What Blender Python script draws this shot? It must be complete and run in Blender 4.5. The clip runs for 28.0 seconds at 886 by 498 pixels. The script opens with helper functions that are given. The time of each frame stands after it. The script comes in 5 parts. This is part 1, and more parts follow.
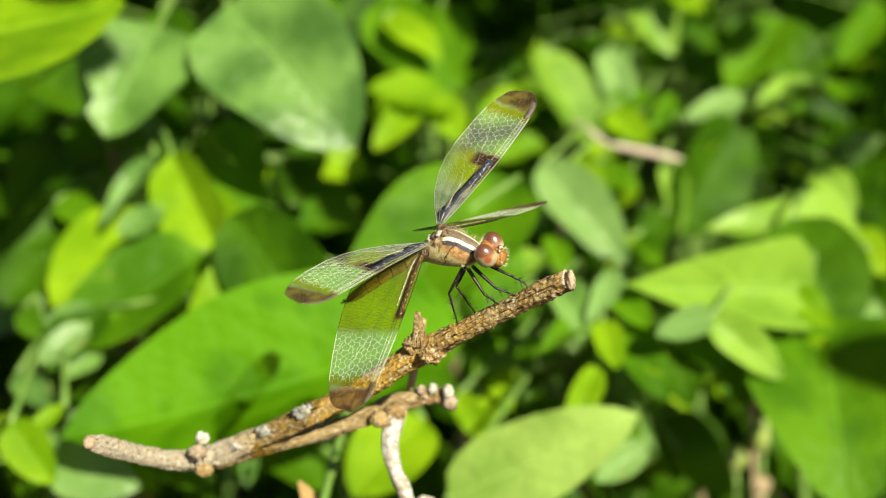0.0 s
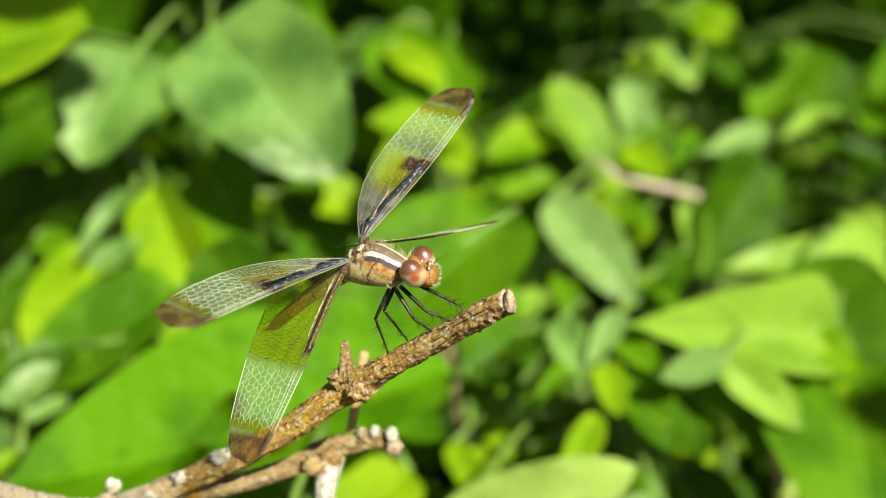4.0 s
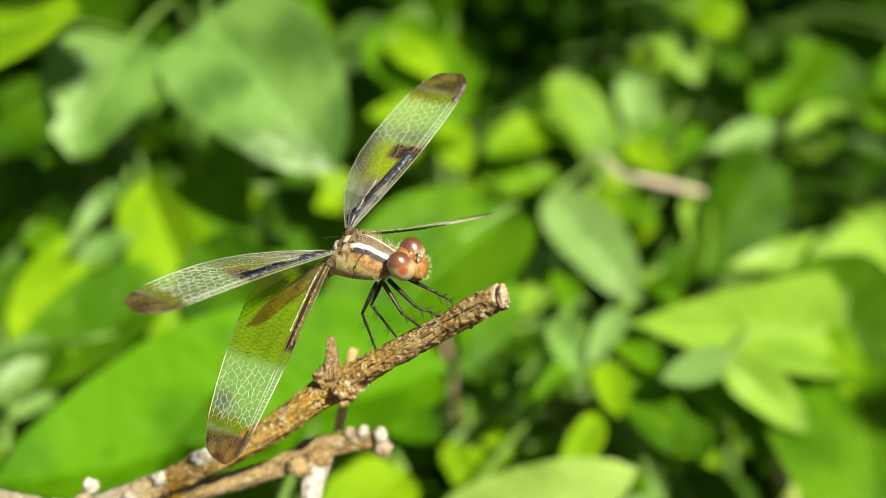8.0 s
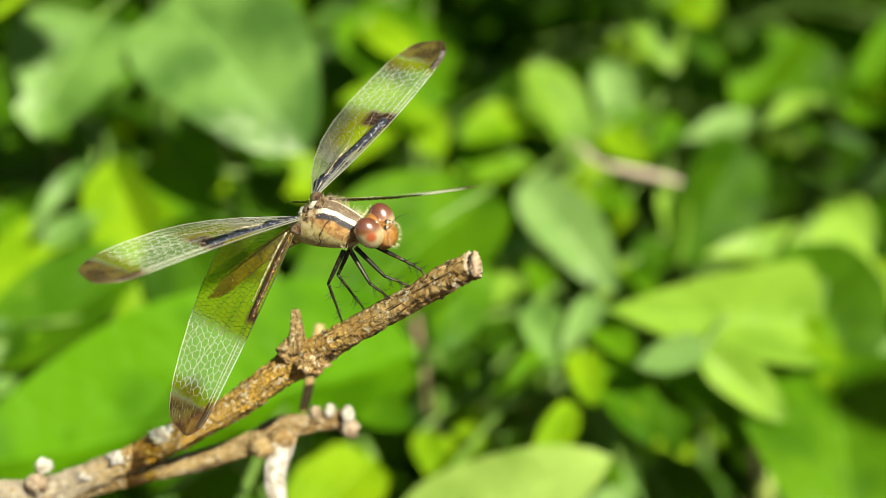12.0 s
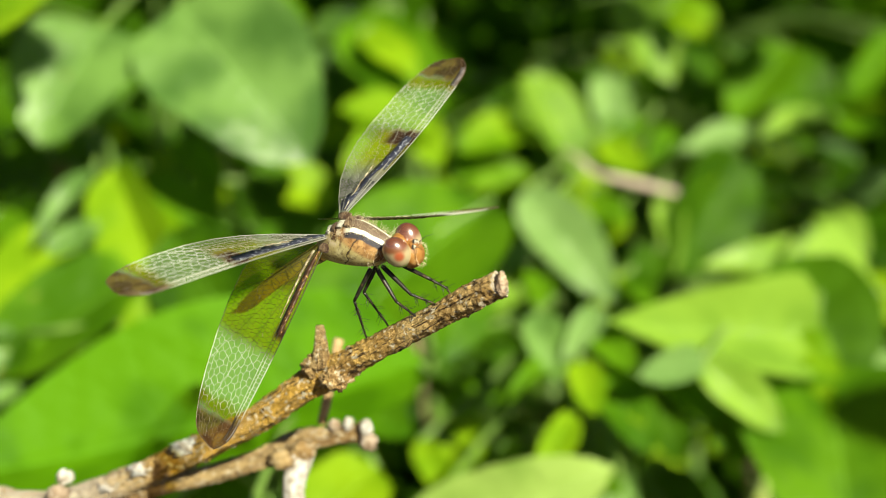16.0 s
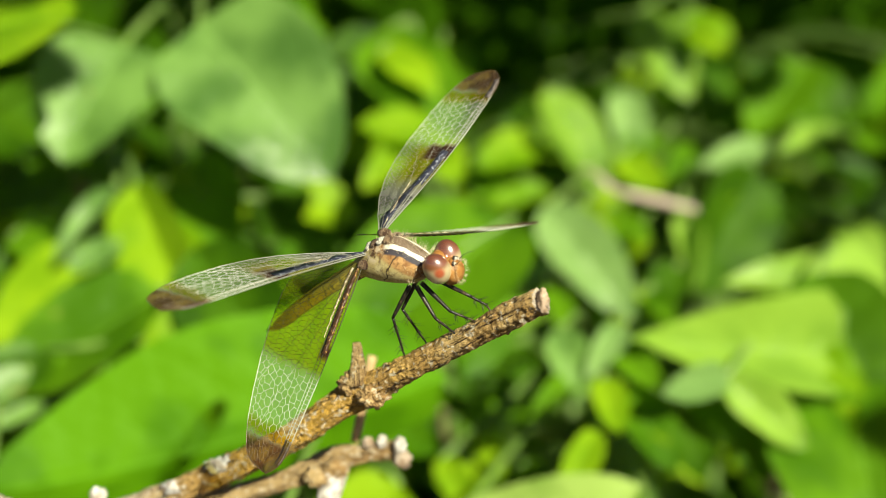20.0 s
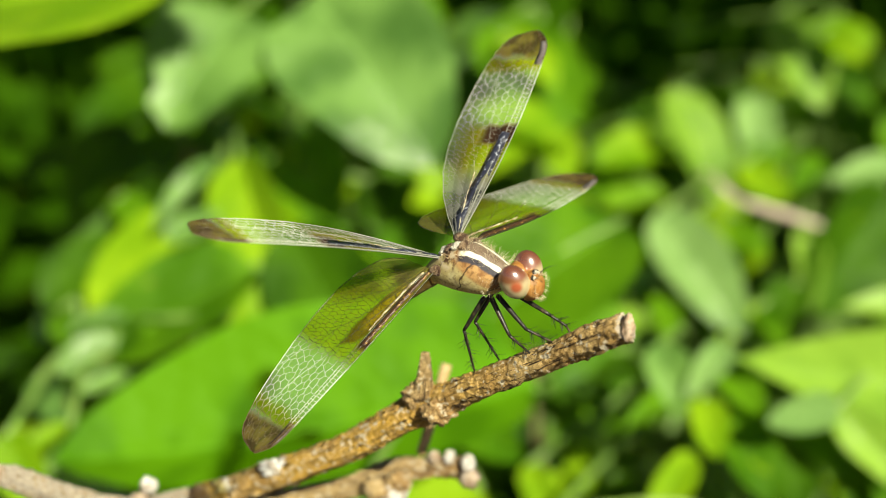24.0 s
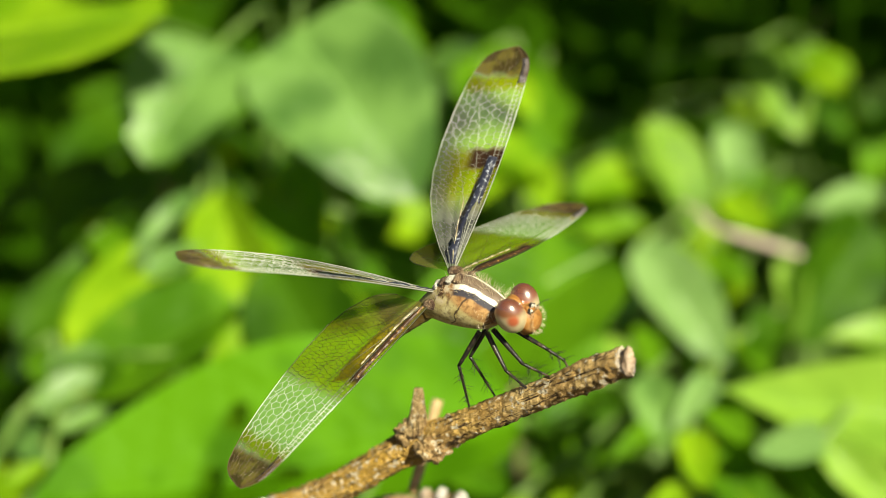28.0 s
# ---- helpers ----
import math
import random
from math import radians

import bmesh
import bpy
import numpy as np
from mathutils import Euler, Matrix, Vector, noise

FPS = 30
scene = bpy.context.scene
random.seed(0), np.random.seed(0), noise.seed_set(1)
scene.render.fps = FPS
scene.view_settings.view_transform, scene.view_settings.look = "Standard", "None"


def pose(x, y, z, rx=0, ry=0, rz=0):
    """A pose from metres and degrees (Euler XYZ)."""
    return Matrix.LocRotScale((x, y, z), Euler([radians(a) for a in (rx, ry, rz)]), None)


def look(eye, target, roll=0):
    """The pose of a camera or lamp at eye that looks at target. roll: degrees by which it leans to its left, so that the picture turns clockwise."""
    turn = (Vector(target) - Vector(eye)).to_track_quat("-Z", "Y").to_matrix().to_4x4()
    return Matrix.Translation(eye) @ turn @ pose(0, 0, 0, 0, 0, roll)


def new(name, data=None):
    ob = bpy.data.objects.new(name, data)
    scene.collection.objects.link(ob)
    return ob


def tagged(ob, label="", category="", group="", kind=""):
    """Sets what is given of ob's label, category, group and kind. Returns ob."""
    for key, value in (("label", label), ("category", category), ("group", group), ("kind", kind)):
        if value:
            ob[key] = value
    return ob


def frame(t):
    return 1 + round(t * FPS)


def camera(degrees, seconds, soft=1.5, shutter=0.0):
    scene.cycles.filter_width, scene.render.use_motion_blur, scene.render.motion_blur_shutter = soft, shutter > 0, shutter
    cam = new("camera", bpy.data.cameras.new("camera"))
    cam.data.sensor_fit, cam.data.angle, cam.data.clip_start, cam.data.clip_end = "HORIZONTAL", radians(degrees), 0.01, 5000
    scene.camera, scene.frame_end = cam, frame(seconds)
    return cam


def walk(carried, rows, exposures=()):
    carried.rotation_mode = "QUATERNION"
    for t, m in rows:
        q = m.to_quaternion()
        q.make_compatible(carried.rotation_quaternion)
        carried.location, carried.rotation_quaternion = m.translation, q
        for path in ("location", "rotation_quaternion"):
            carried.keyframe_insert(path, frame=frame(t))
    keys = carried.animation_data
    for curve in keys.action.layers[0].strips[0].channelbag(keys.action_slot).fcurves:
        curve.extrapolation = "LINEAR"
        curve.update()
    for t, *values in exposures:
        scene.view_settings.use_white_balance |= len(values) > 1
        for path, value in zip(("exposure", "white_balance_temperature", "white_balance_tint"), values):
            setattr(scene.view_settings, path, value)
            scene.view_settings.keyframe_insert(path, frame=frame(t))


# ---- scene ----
cam = camera(38.4, 28.0, soft=0.8)
PATH = [
    (0, (0.00599, 0.01518, 0.44614), (-0.04341, 1.88546, -0.26071), -3.02),
    (0.5, (0.00955, 0.01622, 0.44482), (-0.04651, 1.88742, -0.25907), -3.18),
    (1, (0.01085, 0.01896, 0.44645), (-0.0698, 1.88473, -0.26937), -3.33),
    (1.5, (0.00979, 0.01031, 0.45199), (-0.06369, 1.8677, -0.28605), -3.39),
    (2, (0.01534, 0.01759, 0.44407), (-0.08225, 1.88848, -0.25612), -3.36),
    (2.5, (0.01539, 0.02411, 0.44537), (-0.08013, 1.89664, -0.25069), -3.28),
    (3, (0.01843, 0.02761, 0.43866), (-0.10471, 1.90616, -0.23654), -3.35),
    (3.5, (0.01875, 0.03055, 0.43588), (-0.10714, 1.92151, -0.20318), -3.52),
    (5.5, (0.01735, 0.04369, 0.42915), (-0.10154, 1.94392, -0.18322), -3.43),
    (6, (0.0204, 0.04049, 0.43079), (-0.12057, 1.9339, -0.1978), -3.66),
    (6.5, (0.01734, 0.04272, 0.43008), (-0.12439, 1.93816, -0.19217), -3.74),
    (7, (0.01823, 0.04162, 0.43019), (-0.11903, 1.93825, -0.18943), -3.66),
    (7.5, (0.01946, 0.04062, 0.43068), (-0.11391, 1.93519, -0.19608), -3.53),
    (8, (0.01939, 0.0404, 0.43144), (-0.10924, 1.93604, -0.19307), -3.21),
    (8.5, (0.01998, 0.04038, 0.43186), (-0.11099, 1.93557, -0.19352), -3.05),
    (9, (0.01923, 0.0396, 0.43154), (-0.11549, 1.93105, -0.20426), -2.98),
    (9.5, (0.0199, 0.03986, 0.43052), (-0.10768, 1.93002, -0.21058), -3.00),
    (10, (0.01979, 0.03999, 0.42875), (-0.10789, 1.92686, -0.22196), -2.77),
    (10.5, (0.01914, 0.04236, 0.42817), (-0.1034, 1.93273, -0.21331), -2.54),
    (11, (0.01937, 0.04475, 0.42775), (-0.08622, 1.93996, -0.20238), -2.26),
    (11.5, (0.01925, 0.04488, 0.42609), (-0.07372, 1.93877, -0.20994), -2.15),
    (12, (0.01934, 0.04491, 0.42684), (-0.0694, 1.94131, -0.2023), -2.33),
    (12.5, (0.01701, 0.0445, 0.42837), (-0.05849, 1.93719, -0.21354), -2.14),
    (14.5, (0.01687, 0.04337, 0.4274), (-0.06413, 1.93645, -0.21268), -2.06),
    (15, (0.01629, 0.04312, 0.42762), (-0.06318, 1.9367, -0.21116), -1.84),
    (15.5, (0.01605, 0.04317, 0.42825), (-0.06041, 1.93884, -0.20465), -1.87),
    (16, (0.01546, 0.04307, 0.42916), (-0.04779, 1.94177, -0.1961), -1.70),
    (16.5, (0.01595, 0.04241, 0.42881), (-0.04628, 1.9417, -0.19477), -1.89),
    (17, (0.01596, 0.04139, 0.42864), (-0.0467, 1.94152, -0.19231), -2.02),
    (17.5, (0.01511, 0.04125, 0.4295), (-0.04043, 1.94371, -0.18495), -1.81),
    (18, (0.01502, 0.04191, 0.42835), (-0.03143, 1.94508, -0.18467), -1.75),
    (18.5, (0.01491, 0.04265, 0.4277), (-0.02907, 1.94576, -0.1857), -1.87),
    (19, (0.01496, 0.04128, 0.42766), (-0.02464, 1.94281, -0.1909), -1.79),
    (19.5, (0.01503, 0.0409, 0.42847), (-0.03289, 1.94552, -0.17989), -1.95),
    (20, (0.01245, 0.04338, 0.42908), (-0.0636, 1.95, -0.17011), -1.84),
    (20.5, (0.00909, 0.04674, 0.42954), (-0.08724, 1.95264, -0.16901), -1.42),
    (21, (0.00957, 0.04705, 0.4286), (-0.10211, 1.94943, -0.17843), -1.18),
    (21.5, (0.01049, 0.04978, 0.42733), (-0.15313, 1.94605, -0.18698), -0.79),
    (22, (0.01067, 0.05134, 0.42739), (-0.21263, 1.94097, -0.18859), -0.03),
    (22.5, (0.01367, 0.0528, 0.42844), (-0.25354, 1.9408, -0.17493), 0.50),
    (24.5, (0.0153, 0.05634, 0.42662), (-0.24331, 1.93965, -0.19488), 1.01),
    (25, (0.01379, 0.05999, 0.42429), (-0.24253, 1.94629, -0.18903), 0.78),
    (25.5, (0.014, 0.05819, 0.42563), (-0.23342, 1.94931, -0.1764), 0.97),
    (26, (0.01446, 0.05713, 0.42671), (-0.22767, 1.9504, -0.17068), 1.19),
    (26.5, (0.01401, 0.05674, 0.42628), (-0.22763, 1.95142, -0.16686), 1.03),
    (27, (0.01354, 0.05695, 0.42709), (-0.22613, 1.95319, -0.16185), 1.14),
    (27.5, (0.0139, 0.05646, 0.42737), (-0.22102, 1.95511, -0.15568), 1.12),
    (28, (0.01333, 0.05639, 0.42715), (-0.21064, 1.96011, -0.14354), 0.81),
]
walk(cam, [(t, look(eye, target, roll)) for t, eye, target, roll in PATH])
cam.data.dof.use_dof = True
cam.data.dof.aperture_fstop = 17.0

# ---- light ----
SUN_DIR = Vector((0.418, -0.668, 0.616)).normalized()
world = bpy.data.worlds.new("sky")
scene.world = world
world.use_nodes = True
_n = world.node_tree.nodes
_sky = _n.new("ShaderNodeTexSky")
_sky.sky_type, _sky.sun_disc = "NISHITA", False
_sky.sun_elevation = math.asin(SUN_DIR.z)
_sky.sun_rotation = math.atan2(SUN_DIR.x, SUN_DIR.y)
world.node_tree.links.new(_sky.outputs[0], _n["Background"].inputs[0])
_n["Background"].inputs[1].default_value = 0.023
sun_data = bpy.data.lights.new("sun", "SUN")
sun_data.energy, sun_data.angle, sun_data.color = 5.0, radians(0.53), (1.0, 0.95, 0.72)
sun = new("sun", sun_data)
sun.matrix_world = look(SUN_DIR * 3, (0, 0, 0))
scene.view_settings.exposure = 0.95


# ---- node helpers ----
class Mat:
    def __init__(self, name):
        self.m = bpy.data.materials.new(name)
        self.m.use_nodes = True
        self.t = self.m.node_tree
        self.t.nodes.clear()
        self.out = self.t.nodes.new("ShaderNodeOutputMaterial")

    def n(self, kind, ins=None, **props):
        nd = self.t.nodes.new("ShaderNode" + kind)
        for k, v in props.items():
            setattr_plain(nd, k, v)
        for k, v in (ins or {}).items():
            s = nd.inputs[k]
            if isinstance(v, bpy.types.NodeSocket):
                self.t.links.new(v, s)
            elif isinstance(v, bpy.types.Node):
                self.t.links.new(v.outputs[0], s)
            else:
                s.default_value = v
        return nd

    def math(self, op, a, b=0.0, c=0.0):
        return self.n("Math", {0: a, 1: b, 2: c}, operation=op).outputs[0]

    def step(self, x, lo, hi, a=0.0, b=1.0):
        return self.n("MapRange", {0: x, 1: lo, 2: hi, 3: a, 4: b}, interpolation_type="SMOOTHSTEP").outputs[0]

    def mix(self, f, a, b, blend="MIX"):
        nd = self.n("Mix", {}, data_type="RGBA", blend_type=blend)
        for i, v in ((0, f), (6, a), (7, b)):
            if isinstance(v, bpy.types.NodeSocket):
                self.t.links.new(v, nd.inputs[i])
            else:
                nd.inputs[i].default_value = v if not isinstance(v, tuple) or len(v) == 4 else (*v, 1)
        return nd.outputs[2]

    def noise(self, vec, scale, detail=4, rough=0.55):
        return self.n("TexNoise", {"Vector": vec, "Scale": scale, "Detail": detail, "Roughness": rough})

    def bump(self, height, strength, dist):
        return self.n("Bump", {"Height": height, "Strength": strength, "Distance": dist}).outputs[0]

    def done(self, shader):
        self.t.links.new(shader.outputs[0] if isinstance(shader, bpy.types.Node) else shader, self.out.inputs[0])
        return self.m


def setattr_plain(nd, k, v):
    if k == "operation":
        nd.operation = v
    elif k == "interpolation_type":
        nd.interpolation_type = v
    elif k == "data_type":
        nd.data_type = v
    elif k == "blend_type":
        nd.blend_type = v
    elif k == "feature":
        nd.feature = v
    elif k == "uv_map":
        nd.uv_map = v


# ---- materials ----
def leaf_material(name, dark, light, under, rough=0.45, trans=0.35, dapple=0.55, gloss=0.22):
    """A living leaf: midrib and side veins from the leaf's own lengthwise and crosswise coordinates, dappled light
    painted into its colour, light shining through.
    """
    M = Mat(name)
    uv = M.n("UVMap", uv_map="leaf")
    sep = M.n("SeparateXYZ", {0: uv})
    x, y = sep.outputs[0], sep.outputs[1]
    across = M.math("ABSOLUTE", y)
    info, geo = M.n("ObjectInfo"), M.n("NewGeometry")
    rnd = M.math("FRACT", M.math("ADD", info.outputs["Random"], geo.outputs["Random Per Island"]))
    obj = M.n("TexCoord").outputs["Object"]
    pos = geo.outputs["Position"]
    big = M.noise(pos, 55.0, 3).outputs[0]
    fine = M.noise(pos, 900.0, 4).outputs[0]
    ribs = M.math("SINE", M.math("MULTIPLY", M.math("SUBTRACT", x, M.math("MULTIPLY", across, 0.26)), 58.0))
    rib = M.step(ribs, 0.86, 1.0)
    mid = M.step(across, 0.05, 0.015)
    vein = M.math("MAXIMUM", mid, M.math("MULTIPLY", rib, 0.15))
    # random tone per leaf, plus painted patches that imitate dappled sun and shade
    tone = M.math("ADD", M.math("MULTIPLY", rnd, 0.5), M.math("MULTIPLY", M.step(big, 0.36, 0.62), dapple))
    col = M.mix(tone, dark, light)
    col = M.mix(M.math("MULTIPLY", vein, 0.35), col, tuple(min(1, c * 1.5 + 0.02) for c in light))
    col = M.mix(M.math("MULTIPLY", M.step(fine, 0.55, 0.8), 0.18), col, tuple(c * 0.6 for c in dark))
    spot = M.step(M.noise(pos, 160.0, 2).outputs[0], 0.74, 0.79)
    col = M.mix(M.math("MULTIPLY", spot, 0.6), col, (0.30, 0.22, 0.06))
    hgt = M.math("ADD", M.math("MULTIPLY", vein, -0.6), M.math("ADD", M.math("MULTIPLY", fine, 0.25), M.math("MULTIPLY", ribs, -0.03)))
    swell = M.noise(pos, 130.0, 2).outputs[0]
    nrm = M.bump(M.math("ADD", hgt, M.math("MULTIPLY", swell, 1.6)), 0.5, 0.0014)
    rg = M.math("ADD", rough, M.math("MULTIPLY", big, 0.12))
    p = M.n("BsdfPrincipled", {"Base Color": col, "Roughness": rg, "Specular IOR Level": gloss, "Normal": nrm})
    tr = M.n("BsdfTranslucent", {"Color": M.mix(0.5, col, under), "Normal": nrm})
    return M.done(M.n("MixShader", {0: trans, 1: p, 2: tr}))


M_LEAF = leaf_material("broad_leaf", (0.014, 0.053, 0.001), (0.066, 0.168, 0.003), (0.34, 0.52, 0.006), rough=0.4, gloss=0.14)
M_PALE = leaf_material("pale_leaf", (0.042, 0.11, 0.016), (0.155, 0.295, 0.06), (0.28, 0.48, 0.06), rough=0.32, trans=0.25, dapple=0.75, gloss=0.4)
M_SAGE = leaf_material("sage_leaf", (0.12, 0.23, 0.055), (0.23, 0.38, 0.11), (0.30, 0.48, 0.08), rough=0.32, trans=0.25, dapple=0.6, gloss=0.4)
M_LIME = leaf_material("young_leaf", (0.10, 0.245, 0.002), (0.27, 0.45, 0.008), (0.46, 0.64, 0.008), rough=0.4, trans=0.4, dapple=0.6, gloss=0.14)
M_BRIGHT = leaf_material("bright_leaf", (0.026, 0.097, 0.0015), (0.101, 0.242, 0.004), (0.34, 0.55, 0.006), rough=0.4, dapple=0.7, gloss=0.12)
M_SILK = leaf_material("silky_leaf", (0.10, 0.22, 0.016), (0.23, 0.40, 0.038), (0.36, 0.56, 0.03), rough=0.32, trans=0.3, dapple=0.7, gloss=0.35)
M_PALESILK = leaf_material("pale_silky_leaf", (0.16, 0.29, 0.04), (0.32, 0.47, 0.10), (0.36, 0.56, 0.04), rough=0.3, trans=0.25, dapple=0.7, gloss=0.35)
M_BROAD = leaf_material("great_leaf", (0.03, 0.115, 0.0012), (0.10, 0.27, 0.003), (0.30, 0.52, 0.004), rough=0.45, trans=0.35, dapple=0.75, gloss=0.07)
# darker copy of the leaf for the background, shade put into its colour
M_SHADED = leaf_material("painted_shade_leaf", (0.012, 0.045, 0.001), (0.05, 0.14, 0.002), (0.30, 0.52, 0.004), trans=0.45, gloss=0.06)


def stem_material(name, a, b, rough=0.55):
    M = Mat(name)
    pos = M.n("NewGeometry").outputs["Position"]
    nz = M.noise(pos, 240.0, 4).outputs[0]
    col = M.mix(M.step(nz, 0.35, 0.65), a, b)
    return M.done(M.n("BsdfPrincipled", {"Base Color": col, "Roughness": rough, "Normal": M.bump(nz, 0.3, 0.0008)}))


M_STEM = stem_material("green_stem", (0.10, 0.20, 0.03), (0.16, 0.26, 0.05))
M_REDSTEM = stem_material("reddish_stem", (0.22, 0.07, 0.04), (0.16, 0.14, 0.04))
M_DRY = stem_material("dry_straw", (0.42, 0.33, 0.20), (0.26, 0.18, 0.10), 0.8)
M_DRYPALE = stem_material("weathered_straw", (0.50, 0.41, 0.34), (0.36, 0.27, 0.22), 0.8)
M_BUD = stem_material("green_bud", (0.22, 0.33, 0.06), (0.36, 0.40, 0.12), 0.5)


def soil_material():
    M = Mat("soil_and_litter")
    pos = M.n("NewGeometry").outputs["Position"]
    a, b = M.noise(pos, 14.0, 6, 0.65).outputs[0], M.noise(pos, 140.0, 5).outputs[0]
    col = M.mix(M.step(a, 0.35, 0.7), (0.026, 0.018, 0.008), (0.07, 0.05, 0.022))
    col = M.mix(M.math("MULTIPLY", M.step(b, 0.55, 0.75), 0.6), col, (0.17, 0.12, 0.07))
    return M.done(M.n("BsdfPrincipled", {"Base Color": col, "Roughness": 0.95, "Normal": M.bump(b, 0.7, 0.01)}))


M_SOIL = soil_material()


def bark_material(name, base, lit, crack, fleck, crusty):
    """Rough bark: cracks along the grain, crust, pale flecks; its own coordinates run along and round the branch."""
    M = Mat(name)
    pos = M.n("NewGeometry").outputs["Position"]
    uv = M.n("UVMap", uv_map="leaf").outputs[0]
    sep = M.n("SeparateXYZ", {0: uv})
    turn = M.math("MULTIPLY", sep.outputs[1], 6.2832)
    ring = M.n("CombineXYZ", {0: M.math("MULTIPLY", M.math("COSINE", turn), 3.2), 1: M.math("MULTIPLY", M.math("SINE", turn), 3.2), 2: M.math("MULTIPLY", sep.outputs[0], 1.5)}).outputs[0]
    grain = M.noise(ring, 1.7, 7, 0.68).outputs[0]
    mid = M.noise(pos, 1900.0, 6, 0.72).outputs[0]
    big = M.noise(pos, 190.0, 4).outputs[0]
    lump = M.n("TexVoronoi", {"Vector": pos, "Scale": 2300.0}).outputs[0]
    gold = M.math("MULTIPLY", M.math("MULTIPLY", M.step(sep.outputs[0], 3.2, 4.6), M.step(sep.outputs[0], 9.0, 7.0)), crusty)
    col = M.mix(M.step(big, 0.38, 0.62), base, lit)
    col = M.mix(M.math("MULTIPLY", gold, M.step(big, 0.30, 0.55)), col, (0.66, 0.39, 0.06))
    pale = M.math("MULTIPLY", M.math("MULTIPLY", M.step(sep.outputs[0], 4.2, 2.4), crusty), M.step(mid, 0.36, 0.5))
    col = M.mix(M.math("MULTIPLY", M.step(mid, 0.48, 0.68), 0.75), col, tuple(min(1, c * 1.35 + 0.04) for c in lit))
    col = M.mix(M.step(grain, 0.47, 0.38), col, crack)
    col = M.mix(M.math("MULTIPLY", M.step(mid, 0.42, 0.33), 0.85), col, crack)
    col = M.mix(M.math("MULTIPLY", pale, 0.9), col, (0.60, 0.53, 0.44))
    dots = M.step(M.noise(pos, 1500.0, 3).outputs[0], 0.57, 0.63)
    col = M.mix(M.math("MULTIPLY", dots, 0.85), col, fleck)
    hgt = M.math("ADD", M.math("MULTIPLY", grain, 1.4), M.math("ADD", mid, M.math("MULTIPLY", lump, 0.7)))
    return M.done(M.n("BsdfPrincipled", {"Base Color": col, "Roughness": 0.8, "Specular IOR Level": 0.3, "Normal": M.bump(hgt, 1.0, 0.0006)}))


M_BARK = bark_material("lichened_bark", (0.45, 0.265, 0.075), (0.70, 0.49, 0.20), (0.05, 0.025, 0.010), (0.80, 0.72, 0.56), 1.0)
M_BARK2 = bark_material("weathered_bark", (0.32, 0.19, 0.07), (0.54, 0.38, 0.17), (0.05, 0.025, 0.010), (0.74, 0.64, 0.46), 0.0)


def crust(name, a, b, scale, rough=0.85):
    M = Mat(name)
    pos = M.n("NewGeometry").outputs["Position"]
    k, v = M.noise(pos, scale, 5, 0.65).outputs[0], M.noise(pos, scale * 4, 3).outputs[0]
    col = M.mix(M.step(k, 0.38, 0.62), a, b)
    return M.done(M.n("BsdfPrincipled", {"Base Color": col, "Roughness": rough, "Normal": M.bump(M.math("ADD", k, v), 0.8, 0.0005)}))


M_LICHEN = crust("pale_lichen", (0.76, 0.74, 0.71), (0.42, 0.35, 0.27), 1100.0)
M_GREYWOOD = crust("weathered_wood", (0.50, 0.41, 0.32), (0.26, 0.17, 0.10), 700.0)
M_TAN = crust("tan_stick", (0.55, 0.40, 0.20), (0.42, 0.27, 0.12), 500.0)
M_ENDGRAIN = crust("broken_end_wood", (0.68, 0.52, 0.38), (0.42, 0.28, 0.17), 1200.0)
M_DRYRED = stem_material("red_brown_berry", (0.22, 0.08, 0.03), (0.14, 0.06, 0.025), 0.5)
M_DRYLEAF = leaf_material("withered_leaf", (0.30, 0.17, 0.06), (0.50, 0.33, 0.14), (0.5, 0.3, 0.1), 0.7, 0.2)


# ---- mesh helpers ----
def part(name, bm, material, parent=None, label=""):
    """Links a bmesh as one smooth mesh object, under a thing or part where one is given."""
    me = bpy.data.meshes.new(name)
    bm.to_mesh(me)
    bm.free()
    for p in me.polygons:
        p.use_smooth = True
    me.materials.append(material)
    ob = new(name, me)
    if parent is not None:
        ob.parent = parent
    if label:
        ob["label"] = label
    return ob


def empty(name, at, label, category, group="", kind="", turn=None):
    ob = new(name)
    ob.empty_display_size = 0.005
    ob.matrix_world = Matrix.Translation(at) @ (turn.to_4x4() if turn else Matrix())
    return tagged(ob, label, category, group, kind)


def spline(pts, per=6):
    """A Catmull-Rom line through rows of numbers."""
    p = np.array(pts, float)
    p = np.vstack([2 * p[0] - p[1], p, 2 * p[-1] - p[-2]])
    out = []
    for i in range(1, len(p) - 2):
        for k in range(per):
            u = k / per
            out.append(0.5 * (2 * p[i] + (p[i + 1] - p[i - 1]) * u + (2 * p[i - 1] - 5 * p[i] + 4 * p[i + 1] - p[i + 2]) * u * u
                              + (3 * p[i] - p[i - 1] - 3 * p[i + 1] + p[i + 2]) * u ** 3))
    out.append(p[-2])
    return np.array(out)


